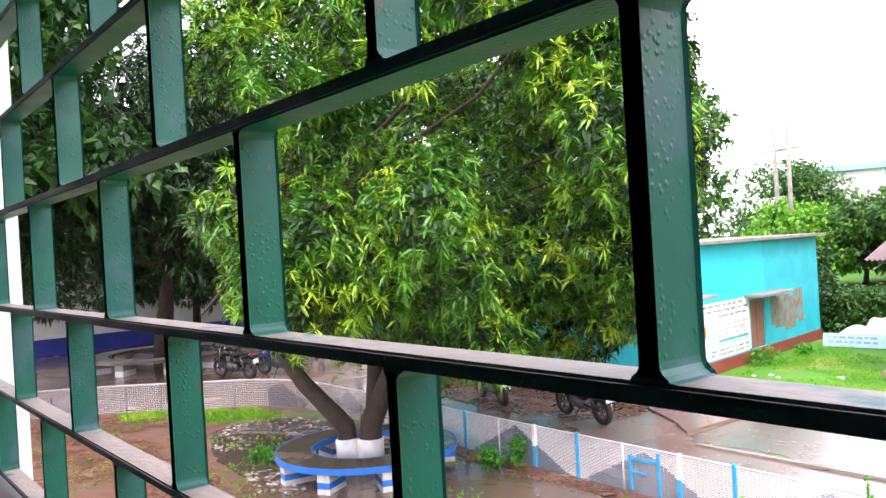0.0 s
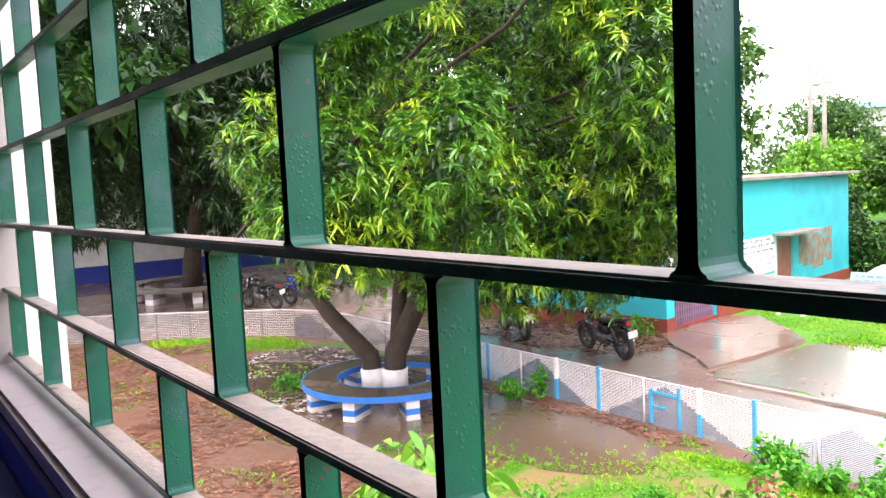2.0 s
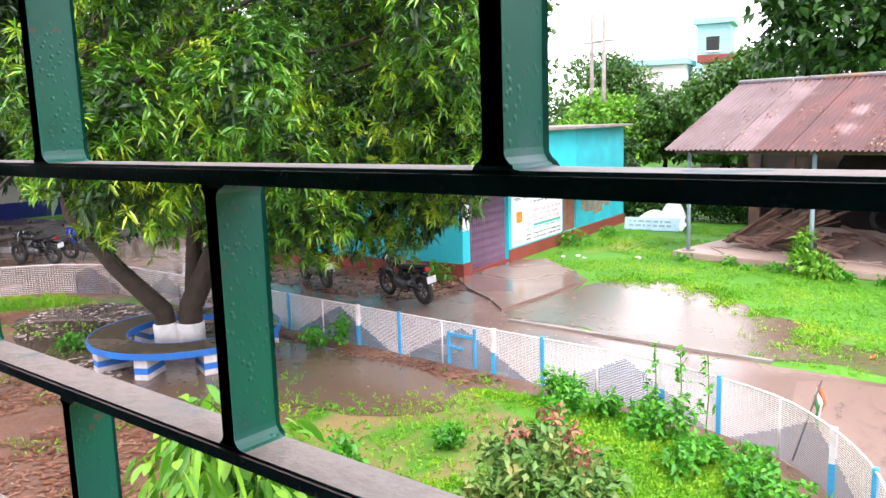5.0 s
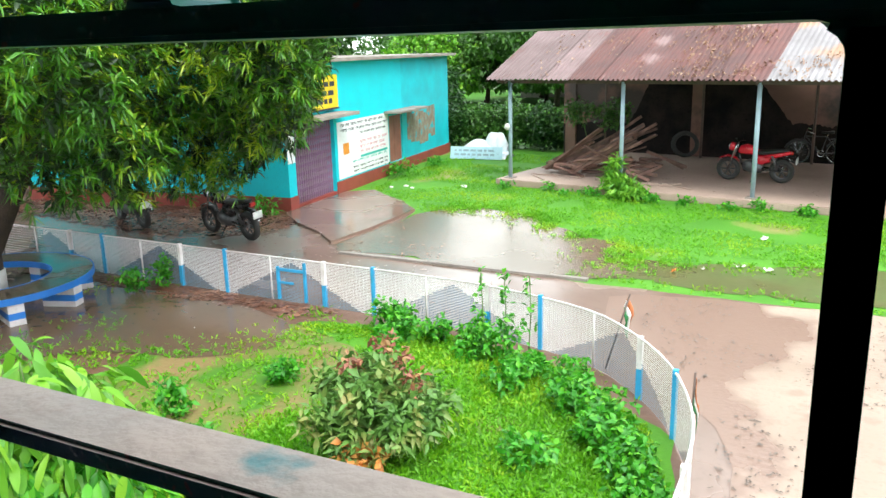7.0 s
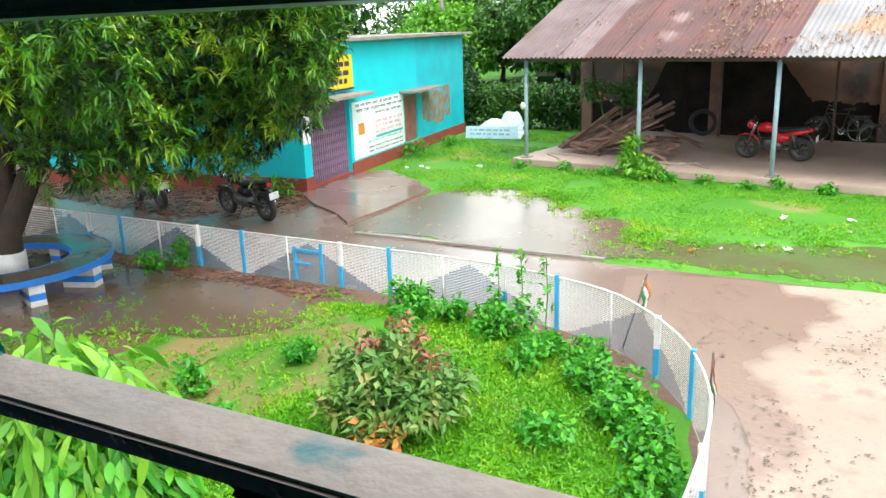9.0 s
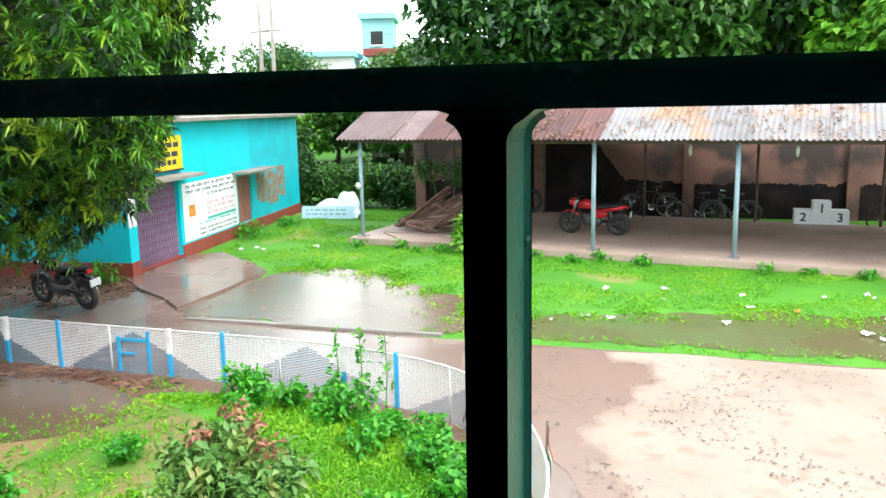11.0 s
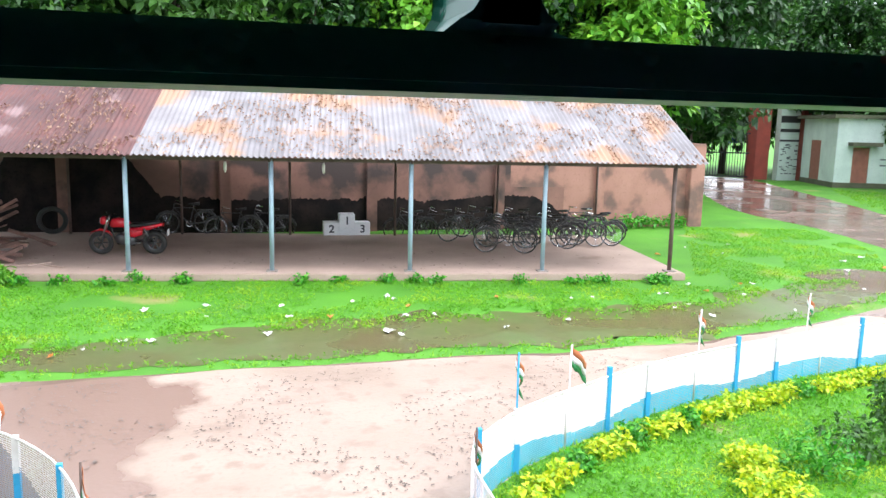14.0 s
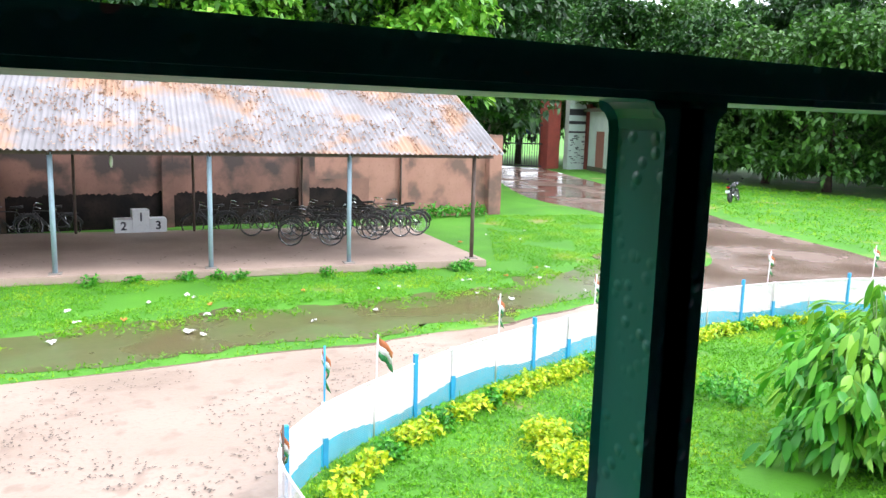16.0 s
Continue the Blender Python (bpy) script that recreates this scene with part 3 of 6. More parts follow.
for x, y, r in ((-12.08, 7.03, 0.215), (-11.84, 7.31, 0.245)):
    t_ = tube("whitewash_band", [(x - TX, y - TY, 0.16), (x - TX - (0.03 if y < 7.2 else -0.01), y - TY, 0.52)], r, M["wash"], main, "whitewashed band on the trunk", sides=12)
    tube("blue_band", [(x - TX + 0.005, y - TY, 0), (x - TX, y - TY, 0.16)], r + 0.006, M["blue_paint"], main, "blue painted foot of the trunk", sides=12)

# this crown takes the same shade-dark leaf colour throughout
second = crown_blobs((-29.7, 9.9), 6.5, 8.5, 2.6, 50, 8, (1.4, 2.4))
tree("dark mango tree with a thick trunk inside a ring bench", -29.7, 9.9, [(-29.7, 9.9, 0), (-29.6, 9.9, 1.2), (-29.4, 10, 2.4), (-29.2, 10.1, 3.6)], second, 8000, M["leaf_shade_dark"], 0.3, 0.036, 11, 9, 0.5, 0.6, 2.0, 9, 0.42, None, True)

# ---- cyan building ----
M["stained_cyan"] = mat("stained_cyan_paint", (0.015, 0.52, 0.62), (0.02, 0.4, 0.5), 1.6, 0.65, fine=14, c=(0.05, 0.07, 0.08), cover=0.3, cscale=2.2, bump=0.1)
M["notice"] = mat("white_notice_paint", (0.8, 0.8, 0.82), (0.72, 0.72, 0.75), 1.5, 0.6, fine=16, bump=0.05)
M["purple"] = mat("purple_gate_paint", (0.3, 0.18, 0.3), (0.24, 0.14, 0.22), 4, 0.5, fine=30, bump=0.1)
M["brown_door"] = mat("brown_wood", (0.33, 0.13, 0.09), (0.26, 0.1, 0.07), 3, 0.6, fine=25, bump=0.15)
M["poster"] = mat("torn_posters", (0.2, 0.16, 0.12), (0.32, 0.27, 0.2), 4, 0.8, fine=20, c=(0.03, 0.35, 0.42), cover=0.42, cscale=4, bump=0.2)
M["yellow"] = mat("yellow_board", (0.75, 0.55, 0.02), (0.68, 0.48, 0.02), 2, 0.5, fine=20, bump=0.05)
M["ink"] = mat("black_ink", (0.03, 0.03, 0.05), None, 5, 0.6, bump=0)
M["pink_ink"] = mat("pink_ink", (0.75, 0.35, 0.42), None, 5, 0.6, bump=0)
M["teal_ink"] = mat("teal_ink", (0.05, 0.45, 0.4), None, 5, 0.6, bump=0)
M["orange_ink"] = mat("orange_ink", (0.8, 0.3, 0.04), None, 5, 0.6, bump=0)
# near-black: the shade inside porch and windows put into the colour
M["dark"] = mat("inside_shade", (0.02, 0.02, 0.022), None, 5, 0.8, bump=0)
house = tagged(empty("cyan_building", -11.69, 14.76, 0, 97.1), "flat-roofed cyan painted building with red plinth and painted notice", "building")
L, H = 11.35, 3.44


def hb(name, lo, hi, material, label="", bevel=0.0, parent=None):
    return box(name, lo, hi, material, parent or house, label, bevel)


# front wall round the gate (0.35 to 2.4) and the shutter (5.95 to 7.0)
hb("corner_pier", (0, 0, 0), (0.35, 0.25, 2.1), M["cyan"])
hb("wall", (0, 0, 2.1), (2.4, 0.25, H), M["cyan"])
hb("wall", (2.4, 0, 0), (5.95, 0.25, H), M["cyan"])
hb("wall", (5.95, 0, 0), (7.0, 0.25, 0.35), M["cyan"])
hb("wall", (5.95, 0, 1.76), (7.0, 0.25, H), M["cyan"])
hb("wall", (7.0, 0, 0), (L, 0.25, H), M["stained_cyan"], "cyan wall with dark rain stains")
hb("side_wall", (0, 0.25, 0), (0.22, 3.2, H), M["cyan"])
hb("side_wall", (0, 4.3, 0), (0.22, 8, H), M["cyan"])
hb("side_wall", (0, 3.2, 0), (0.22, 4.3, 0.95), M["cyan"])
hb("side_wall", (0, 3.2, 2.0), (0.22, 4.3, H), M["cyan"])
win = hb("window", (0.1, 3.2, 0.95), (0.14, 4.3, 2.0), M["dark"], "dark barred window")
for k in range(7):
    tube("window_bar", [(0.05, 3.3 + 0.15 * k, 0.95), (0.05, 3.3 + 0.15 * k, 2.0)], 0.01, M["purple"], win, sides=5)
hb("end_wall", (L - 0.22, 0.25, 0), (L, 8, H), M["stained_cyan"])
hb("rear_wall", (0.22, 7.8, 0), (L - 0.22, 8, H), M["cyan"])
hb("room_back", (0.22, 2.4, 0), (2.6, 2.5, H), M["dark"], "porch back panel with the inside shade in its colour")
hb("plinth", (2.4, -0.03, 0), (L + 0.03, -0.002, 0.34), M["red_paint"], "red oxide painted plinth")
hb("plinth", (-0.03, -0.03, 0), (0.35, -0.002, 0.36), M["red_paint"])
hb("plinth", (-0.03, -0.002, 0), (-0.002, 8, 0.36), M["red_paint"])
hb("threshold", (0.35, 0.0, 0), (2.4, 0.25, 0.1), M["red_paint"])
hb("white_band", (-0.004, -0.006, 1.15), (0.33, -0.002, 2.1), M["notice"], "white painted upper pier")
hb("roof_slab", (-0.2, -0.28, H), (L + 0.2, 8.2, H + 0.09), M["concrete"], "stained grey concrete roof slab", 0.01)
hb("canopy", (0.1, -0.6, 2.1), (2.75, -0.003, 2.18), M["concrete"], "weathered concrete canopy slab", 0.01)
hb("canopy", (5.6, -0.55, 1.86), (7.9, -0.003, 1.93), M["concrete"], "weathered concrete canopy slab", 0.01)
notice = hb("painted_notice", (2.55, -0.01, 0.38), (5.88, -0.002, 1.88), M["notice"], "white painted notice with rows of lettering")
rng = random.Random(4)


def ink(x0, x1, z0, z1, m):
    hb("lettering", (x0, -0.014, z0), (x1, -0.011, z1), m, parent=notice)


for row, (z, h, m) in enumerate(((1.74, .07, "ink"), (1.6, .07, "ink"), (1.46, .06, "ink"), (1.2, .08, "pink_ink"), (1.06, .08, "pink_ink"), (0.92, .08, "pink_ink"), (0.72, .05, "teal_ink"), (0.56, .05, "ink"), (0.45, .045, "ink"))):
    x = 2.75 if row < 2 else (3.9 if row < 6 else 3.4)
    while x < 5.55:
        w = rng.uniform(0.14, 0.42)
        e_ = min(x + w, 5.75)
        ink(x, e_, z + h * 0.86, z + h * 1.06, M[m])
        q = x + rng.uniform(0.0, 0.02)
        while q < e_ - 0.015:
            lo_ = rng.choice((0.0, 0.0, 0.2, 0.4))
            ink(q, q + 0.018, z + h * lo_, z + h * 0.86, M[m])
            if rng.random() < 0.55:
                mid_ = z + h * rng.uniform(0.1, 0.6)
                ink(q + 0.018, min(q + 0.05, e_), mid_, mid_ + 0.016, M[m])
            q += rng.uniform(0.04, 0.07)
        x += w + rng.uniform(0.05, 0.12)
ink(2.85, 3.2, 1.0, 1.3, M["orange_ink"])
ink(3.9, 5.75, 0.8, 0.87, M["teal_ink"])
hb("shutter", (5.95, 0.06, 0.35), (6.46, 0.1, 1.76), M["brown_door"], "brown wooden shutter")
hb("shutter", (6.48, 0.06, 0.35), (7.0, 0.1, 1.76), M["brown_door"])
hb("shutter_frame", (5.95, 0.02, 0.35), (6.0, 0.06, 1.76), M["cyan"])
for k in range(7):
    x = 7.35 + k * 0.36 + rng.uniform(-.05, .05)
    hb("torn_poster", (x, -0.006 - 0.002 * (k % 2), rng.uniform(0.6, 0.95)), (x + 0.4, -0.002, rng.uniform(1.6, 1.95)), M["poster"])
board = hb("sign_board", (-0.1, -0.12, 2.3), (2.5, -0.05, 3.12), M["yellow"], "yellow sign board with dark edging", 0.01)
for z in (2.42, 2.62, 2.84):
    x = 0.1
    while x < 2.2:
        w = rng.uniform(0.12, 0.35)
        hb("lettering", (x, -0.128, z), (x + w, -0.121, z + 0.12), M["ink"], parent=board)
        x += w + 0.08
hb("board_edge", (-0.12, -0.13, 2.26), (2.52, -0.04, 2.299), M["ink"], parent=board)
gate = hb("folding_gate_rail", (0.35, 0.1, 2.04), (2.4, 0.16, 2.1), M["purple"], "purple folding lattice gate")
for k in range(19):
    x = 0.4 + k * 0.11
    hb("gate_channel", (x - 0.012, 0.11, 0.1), (x + 0.012, 0.15, 2.04), M["purple"], parent=gate)
bm = bmesh.new()
for k in range(18):
    x = 0.4 + k * 0.11
    for j in range(9):
        z = 0.2 + j * 0.2
        for s in (0, 1):
            a_, b_ = (x, 0.1, z + 0.2 * s), (x + 0.11, 0.1, z + 0.2 * (1 - s))
            add_tube(bm, [a_, b_], 0.008, 4, False)
part("lattice", bm, M["purple"], gate)

# ---- shed ----
M["roof_rust"] = mat("rusted_sheet", (0.135, 0.046, 0.04), (0.085, 0.034, 0.034), 1.2, 0.55, metal=0.1, fine=14, c=(0.24, 0.15, 0.15), cover=0.34, cscale=1.0, bump=0.1, vary=0.16)
M["roof_mauve"] = mat("greyed_rusty_sheet", (0.19, 0.125, 0.13), (0.13, 0.08, 0.08), 1.2, 0.55, metal=0.1, fine=14, c=(0.14, 0.06, 0.055), cover=0.35, cscale=1.2, bump=0.1, vary=0.2)
M["roof_grey"] = mat("weathered_zinc_sheet", (0.27, 0.25, 0.265), (0.19, 0.17, 0.18), 1.2, 0.5, metal=0.1, fine=12, c=(0.33, 0.19, 0.12), cover=0.44, cscale=0.8, bump=0.1, vary=0.14)
M["litter"] = leaf_mat("dead_leaves", (0.24, 0.12, 0.07), (0.34, 0.2, 0.13), (0.45, 0.32, 0.23), 0.7, 0.0)
M["rust_post"] = mat("rusty_angle_iron", (0.14, 0.09, 0.08), (0.09, 0.06, 0.05), 4, 0.7, fine=20, bump=0.2)
shed = tagged(empty("bicycle_shed", -8.3, 20.2, 0, -9.1), "open cycle shed with rusty corrugated roof on thin posts", "shed")
box("floor_slab", (-0.3, -0.3, 0), (19.75, 6.4, 0.18), M["shed_floor"], shed, bevel=0.02)
for k in range(7):
    p = tube("post", [(k * 3.24, 0, 0.18), (k * 3.24, 0, 2.8)], 0.055, M["steel_blue"] if k < 6 else M["rust_post"], shed)
    box("base_plate", (k * 3.24 - 0.13, -0.13, 0.18), (k * 3.24 + 0.13, 0.13, 0.21), M["concrete"], p)
    tube("rear_post", [(k * 3.24, 6.1, 0.18), (k * 3.24, 6.1, 3.1)], 0.04, M["rust_post"], shed)
for y, z in ((0, 2.8), (3.5, 4.5), (6.1, 3.12)):
    box("purlin", (-0.4, y - 0.04, z - 0.05), (19.95, y + 0.04, z + 0.03), M["rust_post"], shed)
for k in range(7):
    x = k * 3.24
    tube("rafter", [(x, -0.3, 2.78), (x, 3.5, 4.5)], 0.035, M["rust_post"], shed, sides=5)
    tube("rafter", [(x, 7.0, 2.85), (x, 3.5, 4.5)], 0.035, M["rust_post"], shed, sides=5)


def sheet_roof(name, x0, x1, ya, za, yb, zb, material, parent, sag):
    """One corrugated sheet, from eave to ridge."""
    n_ = max(8, int((x1 - x0) / 0.02))
    v = []
    for j, (y, z) in enumerate(((ya, za), (yb, zb))):
        for i in range(n_ + 1):
            x = x0 + (x1 - x0) * i / n_
            w = 0.02 * math.sin(x * math.tau / 0.13)
            v.append((x, y - (0.06 * noise.noise(Vector((x * 2, 1, 0))) if j == 0 else 0), z + w + sag))
    f = [(i, i + 1, n_ + 2 + i, n_ + 1 + i) for i in range(n_)]
    return mesh_ob(name, v, f, material, parent, smooth=True)


rng = random.Random(11)
x, k = -0.5, 0
while x < 20.0:
    x1_ = min(x + 0.86, 20.1)
    cover_m = M["roof_mauve"] if x < 1.5 else M["roof_rust"] if x < 6.4 else M["roof_grey"]
    sheet_roof("roof_sheet", x, x1_, -0.42 + rng.uniform(-.03, .03), 2.86, 3.55, 4.62, cover_m, shed, 0.012 * (k % 2))
    x, k = x + 0.8, k + 1
sheet_roof("rear_roof", -0.5, 20.1, 7.2, 2.9, 3.5, 4.6, M["roof_grey"], shed, 0)
tube("ridge_cap", [(-0.55, 3.52, 4.64), (20.15, 3.52, 4.64)], 0.07, M["roof_grey"], shed)
rl = np.random.default_rng(5)
u = np.concatenate([rl.uniform(4.5, 20, 2600), rl.uniform(0.5, 20, 600)])
v = np.clip(rl.beta(1.1, 1.0, len(u)), 0.02, 0.98)
keep = np.array([noise.noise(Vector((a * 0.5, b * 2.2, 3))) > -0.12 for a, b in zip(u, v)])
u, v = u[keep], v[keep]
leaf_cloud("fallen_leaves", np.stack([u, -0.42 + v * 3.9, 2.9 + v * 1.76], 1), np.tile([0, -0.3, 0.2], (len(u), 1)), M["litter"], shed, 0.065, 0.02, 3, 0.2, 6, "stuff")

# brown-stained pink plaster, darkened to carry the shade under the shed roof
M["shaded_pink"] = mat("shaded_stained_plaster", (0.24, 0.12, 0.095), (0.15, 0.08, 0.065), 0.8, 0.85, fine=12, c=(0.06, 0.042, 0.04), cover=0.5, cscale=0.7, bump=0.2)
wall = tagged(box("boundary_wall", (10.2, 26.6, 1.5), (17.8, 26.85, 3.0), M["pink_wall"]), "pink plastered boundary wall with black mould below", "wall", kind="structure")
box("lower_wall", (-8.9, 26.6, 0), (12.3, 26.85, 1.5), M["shaded_pink"], wall)
box("sheltered_wall", (-8.9, 26.6, 1.5), (10.2, 26.85, 3.0), M["shaded_pink"], wall, "stained plaster under the shed roof, with the roof's shade in its colour")
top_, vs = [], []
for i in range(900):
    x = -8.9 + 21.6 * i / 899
    # tall stretch, x -6.6 to -1.6, also stands in for dark things there
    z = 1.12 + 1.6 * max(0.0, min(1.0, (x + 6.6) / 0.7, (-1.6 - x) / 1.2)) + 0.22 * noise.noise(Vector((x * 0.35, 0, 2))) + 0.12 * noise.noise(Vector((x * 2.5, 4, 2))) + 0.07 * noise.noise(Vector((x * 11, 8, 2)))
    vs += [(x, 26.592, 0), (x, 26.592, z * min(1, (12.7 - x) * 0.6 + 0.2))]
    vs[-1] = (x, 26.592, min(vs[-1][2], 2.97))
mesh_ob("mould_stain", vs, [(2 * i, 2 * i + 2, 2 * i + 3, 2 * i + 1) for i in range(899)], M["mould"], wall, "black mould stain with a ragged upper edge, its tall stretch also standing in for dark things")
box("lower_wall", (12.3, 26.6, 0), (17.8, 26.85, 1.5), M["pink_wall"], wall)
box("wall_pillar", (17.35, 26.3, 0), (17.95, 26.9, 3.15), M["pink_wall"], wall, bevel=0.02)
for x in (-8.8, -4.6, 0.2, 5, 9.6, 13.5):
    box("wall_pier", (x, 26.46, 0), (x + 0.35, 26.6, 3.0), M["pink_wall"] if x > 12 else M["shaded_pink"], wall)

# ---- fences ----
M["white_net"] = mat("white_wire", (0.82, 0.78, 0.82), (0.76, 0.7, 0.74), 3, 0.6, fine=20, bump=0)
M["grey_net"] = mat("blue_grey_wire", (0.2, 0.26, 0.36), (0.16, 0.2, 0.28), 3, 0.6, fine=20, bump=0)
M["cyan_net"] = mat("cyan_wire", (0.015, 0.42, 0.62), (0.015, 0.34, 0.5), 3, 0.6, fine=20, bump=0)
M["post_white"] = mat("white_post_paint", (0.8, 0.76, 0.78), (0.62, 0.55, 0.56), 4, 0.6, fine=30, bump=0.1)
M["post_blue"] = mat("light_blue_post_paint", (0.04, 0.36, 0.68), (0.04, 0.28, 0.52), 4, 0.55, fine=30, bump=0.1)
M["post_dark"] = mat("dull_iron", (0.12, 0.11, 0.13), (0.2, 0.18, 0.19), 6, 0.6, fine=30, bump=0.1)


def fence(label, line, kind, hgt=0.7):
    """Posts, rails and a wire net along a line."""
    P = smooth_line([(*p, 0) for p in line], 0.06)
    S = [0.0]
    for a_, b_ in zip(P, P[1:]):
        S.append(S[-1] + (b_ - a_).length)

    def at(s):
        i = min(int(np.searchsorted(S, s)), len(P) - 1)
        i = max(i, 1)
        f = (s - S[i - 1]) / max(S[i] - S[i - 1], 1e-6)
        return P[i - 1].lerp(P[i], f)

    total = S[-1]
    root = tagged(empty("wire_fence", *line[0]), label, "fence")
    o = Vector((*line[0], 0))
    verts, faces, slots = [], [], []

    def quad(a_, b_, c_, d_, m_):
        i = len(verts)
        verts.extend([tuple(q - o) for q in (a_, b_, c_, d_)])
        faces.append((i, i + 1, i + 2, i + 3))
        slots.append(m_)

    def paint(s, z):
        if kind == "lawn":
            return 2 if z < 0.24 + 0.07 * math.sin(s * 2.1) else 0
        c_ = (s % 2.75) - 1.37
        return 1 if abs(c_) < 1.25 * (1 - z / (hgt * 0.92)) and 2 < s < 21 else 0

    up = Vector((0, 0, 1))
    step = 0.06
    n_ = int(total / step)
    rows = 30
    for i in range(n_):
        p, q = at(i * step), at((i + 1) * step)
        thin = p.x < -13
        for r in range(0, rows, 2 if thin else 1):
            z = 0.03 + (hgt - 0.04) * r / (rows - 1)
            w = 0.0085 if kind == "lawn" else 0.0035 if thin else 0.006
            m_ = paint((i + 0.5) * step, z)
            quad(p + up * (z - w), q + up * (z - w), q + up * (z + w), p + up * (z + w), m_)
        for f in (0.0,):
            p2 = p.lerp(q, f)
            t = (q - p).normalized() * 0.0025
            for r in range(5):
                z0, z1 = hgt * r / 5, hgt * (r + 1) / 5
                quad(p2 - t + up * z0, p2 + t + up * z0, p2 + t + up * z1, p2 - t + up * z1, paint(i * step, (z0 + z1) / 2))
    net = mesh_ob("net", verts, faces, M["white_net"], root)
    net.data.materials.append(M["grey_net"])
    net.data.materials.append(M["cyan_net"])
    net.data.polygons.foreach_set("material_index", slots)
    net["kind"] = "stuff"
    rail = [at(s) - o + up * hgt for s in np.arange(0, total, 0.3)]
    tube("top_rail", rail, 0.013, M["post_white"], root, sides=6)
    s, k = 0.15, 0
    rng = random.Random(3)
    while s < total:
        p = at(s) - o
        far = p.x + o.x < -13.5
        if far:
            tube("post", [p, p + up * (hgt * rng.choice((0.75, 1, 1)))], 0.013, M["post_dark"], root, sides=6)
        elif k % 3 == 0:
            h_ = hgt + (0.12 if kind == "lawn" else 0.03)
            box("post", (p.x - 0.025, p.y - 0.025, 0), (p.x + 0.025, p.y + 0.025, h_), M["post_blue"], root, "light blue square post")
        elif k % 3 == 1:
            b_ = box("post", (p.x - 0.03, p.y - 0.03, 0.36), (p.x + 0.03, p.y + 0.03, hgt + 0.02), M["post_white"], root, "post painted white above and blue below")
            box("post_foot", (p.x - 0.03, p.y - 0.03, 0), (p.x + 0.03, p.y + 0.03, 0.36), M["post_blue"], b_)
        else:
            tube("post", [p, p + up * hgt], 0.015, M["post_white"], root, sides=6)
        s, k = s + rng.uniform(0.82, 1.0), k + 1
    return root


fence("white wire garden fence with blue posts and painted triangles", GARDEN[1:], "garden")
hatch = tagged(empty("wicket_frame", -7.62, 9.1), "small light blue iron frame fixed to the fence", "frame")
for nm, lo, hi in (("side", (0, -0.02, 0.05), (0.04, 0.02, 0.56)), ("side", (0.5, -0.02, 0.05), (0.54, 0.02, 0.66)), ("cross_bar", (0.04, -0.015, 0.5), (0.5, 0.015, 0.54)), ("cross_bar", (0.04, -0.015, 0.3), (0.3, 0.015, 0.33))):
    box(nm, lo, hi, M["post_blue"], hatch)
fence("white and cyan wire fence curving round the lawn", LAWN[1:-1], "lawn", 0.72)


M["saffron"] = mat("saffron_cloth", (0.5, 0.16, 0.06), None, 6, 0.8, bump=0.05)
M["white_cloth"] = mat("white_cloth", (0.75, 0.73, 0.72), None, 6, 0.8, bump=0.05)
M["green_cloth"] = mat("green_cloth", (0.03, 0.2, 0.06), None, 6, 0.8, bump=0.05)


def flag(x, y, h, lean, yaw, open_=0.3, pole="post_white"):
    f = tagged(empty("paper_flag", x, y, 0, yaw), "small wet saffron white and green flag on a stick", "flag", "flags along the fences")
    top = Vector((lean * h, 0, h))
    tube("stick", [(0, 0, 0), top], 0.011, M[pole], f, sides=6)
    for k, m_ in enumerate(("saffron", "white_cloth", "green_cloth")):
        vs, fs = [], []
        for i in range(6):
            u_ = i / 5
            for j in range(3):
                w = (k + j / 2) / 3
                p = top.lerp(Vector((0, 0, 0)), w * 0.24 / h)
                vs.append(p + Vector((u_ * open_, 0.05 * math.sin(u_ * 7 + w * 3), -u_ * (0.32 - open_ * 0.5) - 0.02 * math.sin(u_ * 9))))
        for i in range(5):
            for j in range(2):
                a_ = i * 3 + j
                fs.append((a_, a_ + 3, a_ + 4, a_ + 1))
        ob = mesh_ob("stripe", vs, fs, M[m_], f, smooth=True)
        s_ = ob.modifiers.new("thick", "SOLIDIFY")
        s_.thickness = 0.003
    return f


for x, y, h, lean, yaw, op, pl in ((2.28, 6.4, 1.0, 0, 20, 0.05, "rust_post"), (3.08, 7.45, 1.35, 0, 20, 0.07, "post_blue"), (3.9, 7.95, 1.25, 0.02, -10, 0.19, "post_white"), (6.35, 9.05, 1.3, 0, 10, 0.08, "post_white"),
                                   (8.6, 9.65, 1.3, 0.03, 10, 0.08, "post_white"), (10.6, 9.98, 1.35, 0.02, 0, 0.09, "rust_post"), (13.3, 10.02, 1.35, 0.04, 0, 0.1, "post_white"), (15.9, 9.5, 1.4, 0.03, 0, 0.13, "post_white"),
                                   (-2.36, 8.52, 0.9, 0.3, 35, 0.05, "rust_post"), (-1.05, 6.45, 0.98, 0.02, 0, 0.04, "rust_post")):
    flag(x, y, h, lean, yaw, op, pl)


# ---- round benches ----
M["bench_top"] = mat("wet_cement_seat", (0.16, 0.12, 0.09), (0.1, 0.08, 0.06), 1.5, 0.3, 0.12, fine=12, bump=0.1)
M["bench_blue"] = mat("bright_blue_paint", (0.03, 0.22, 0.72), (0.03, 0.17, 0.6), 3, 0.45, fine=20, bump=0.05)


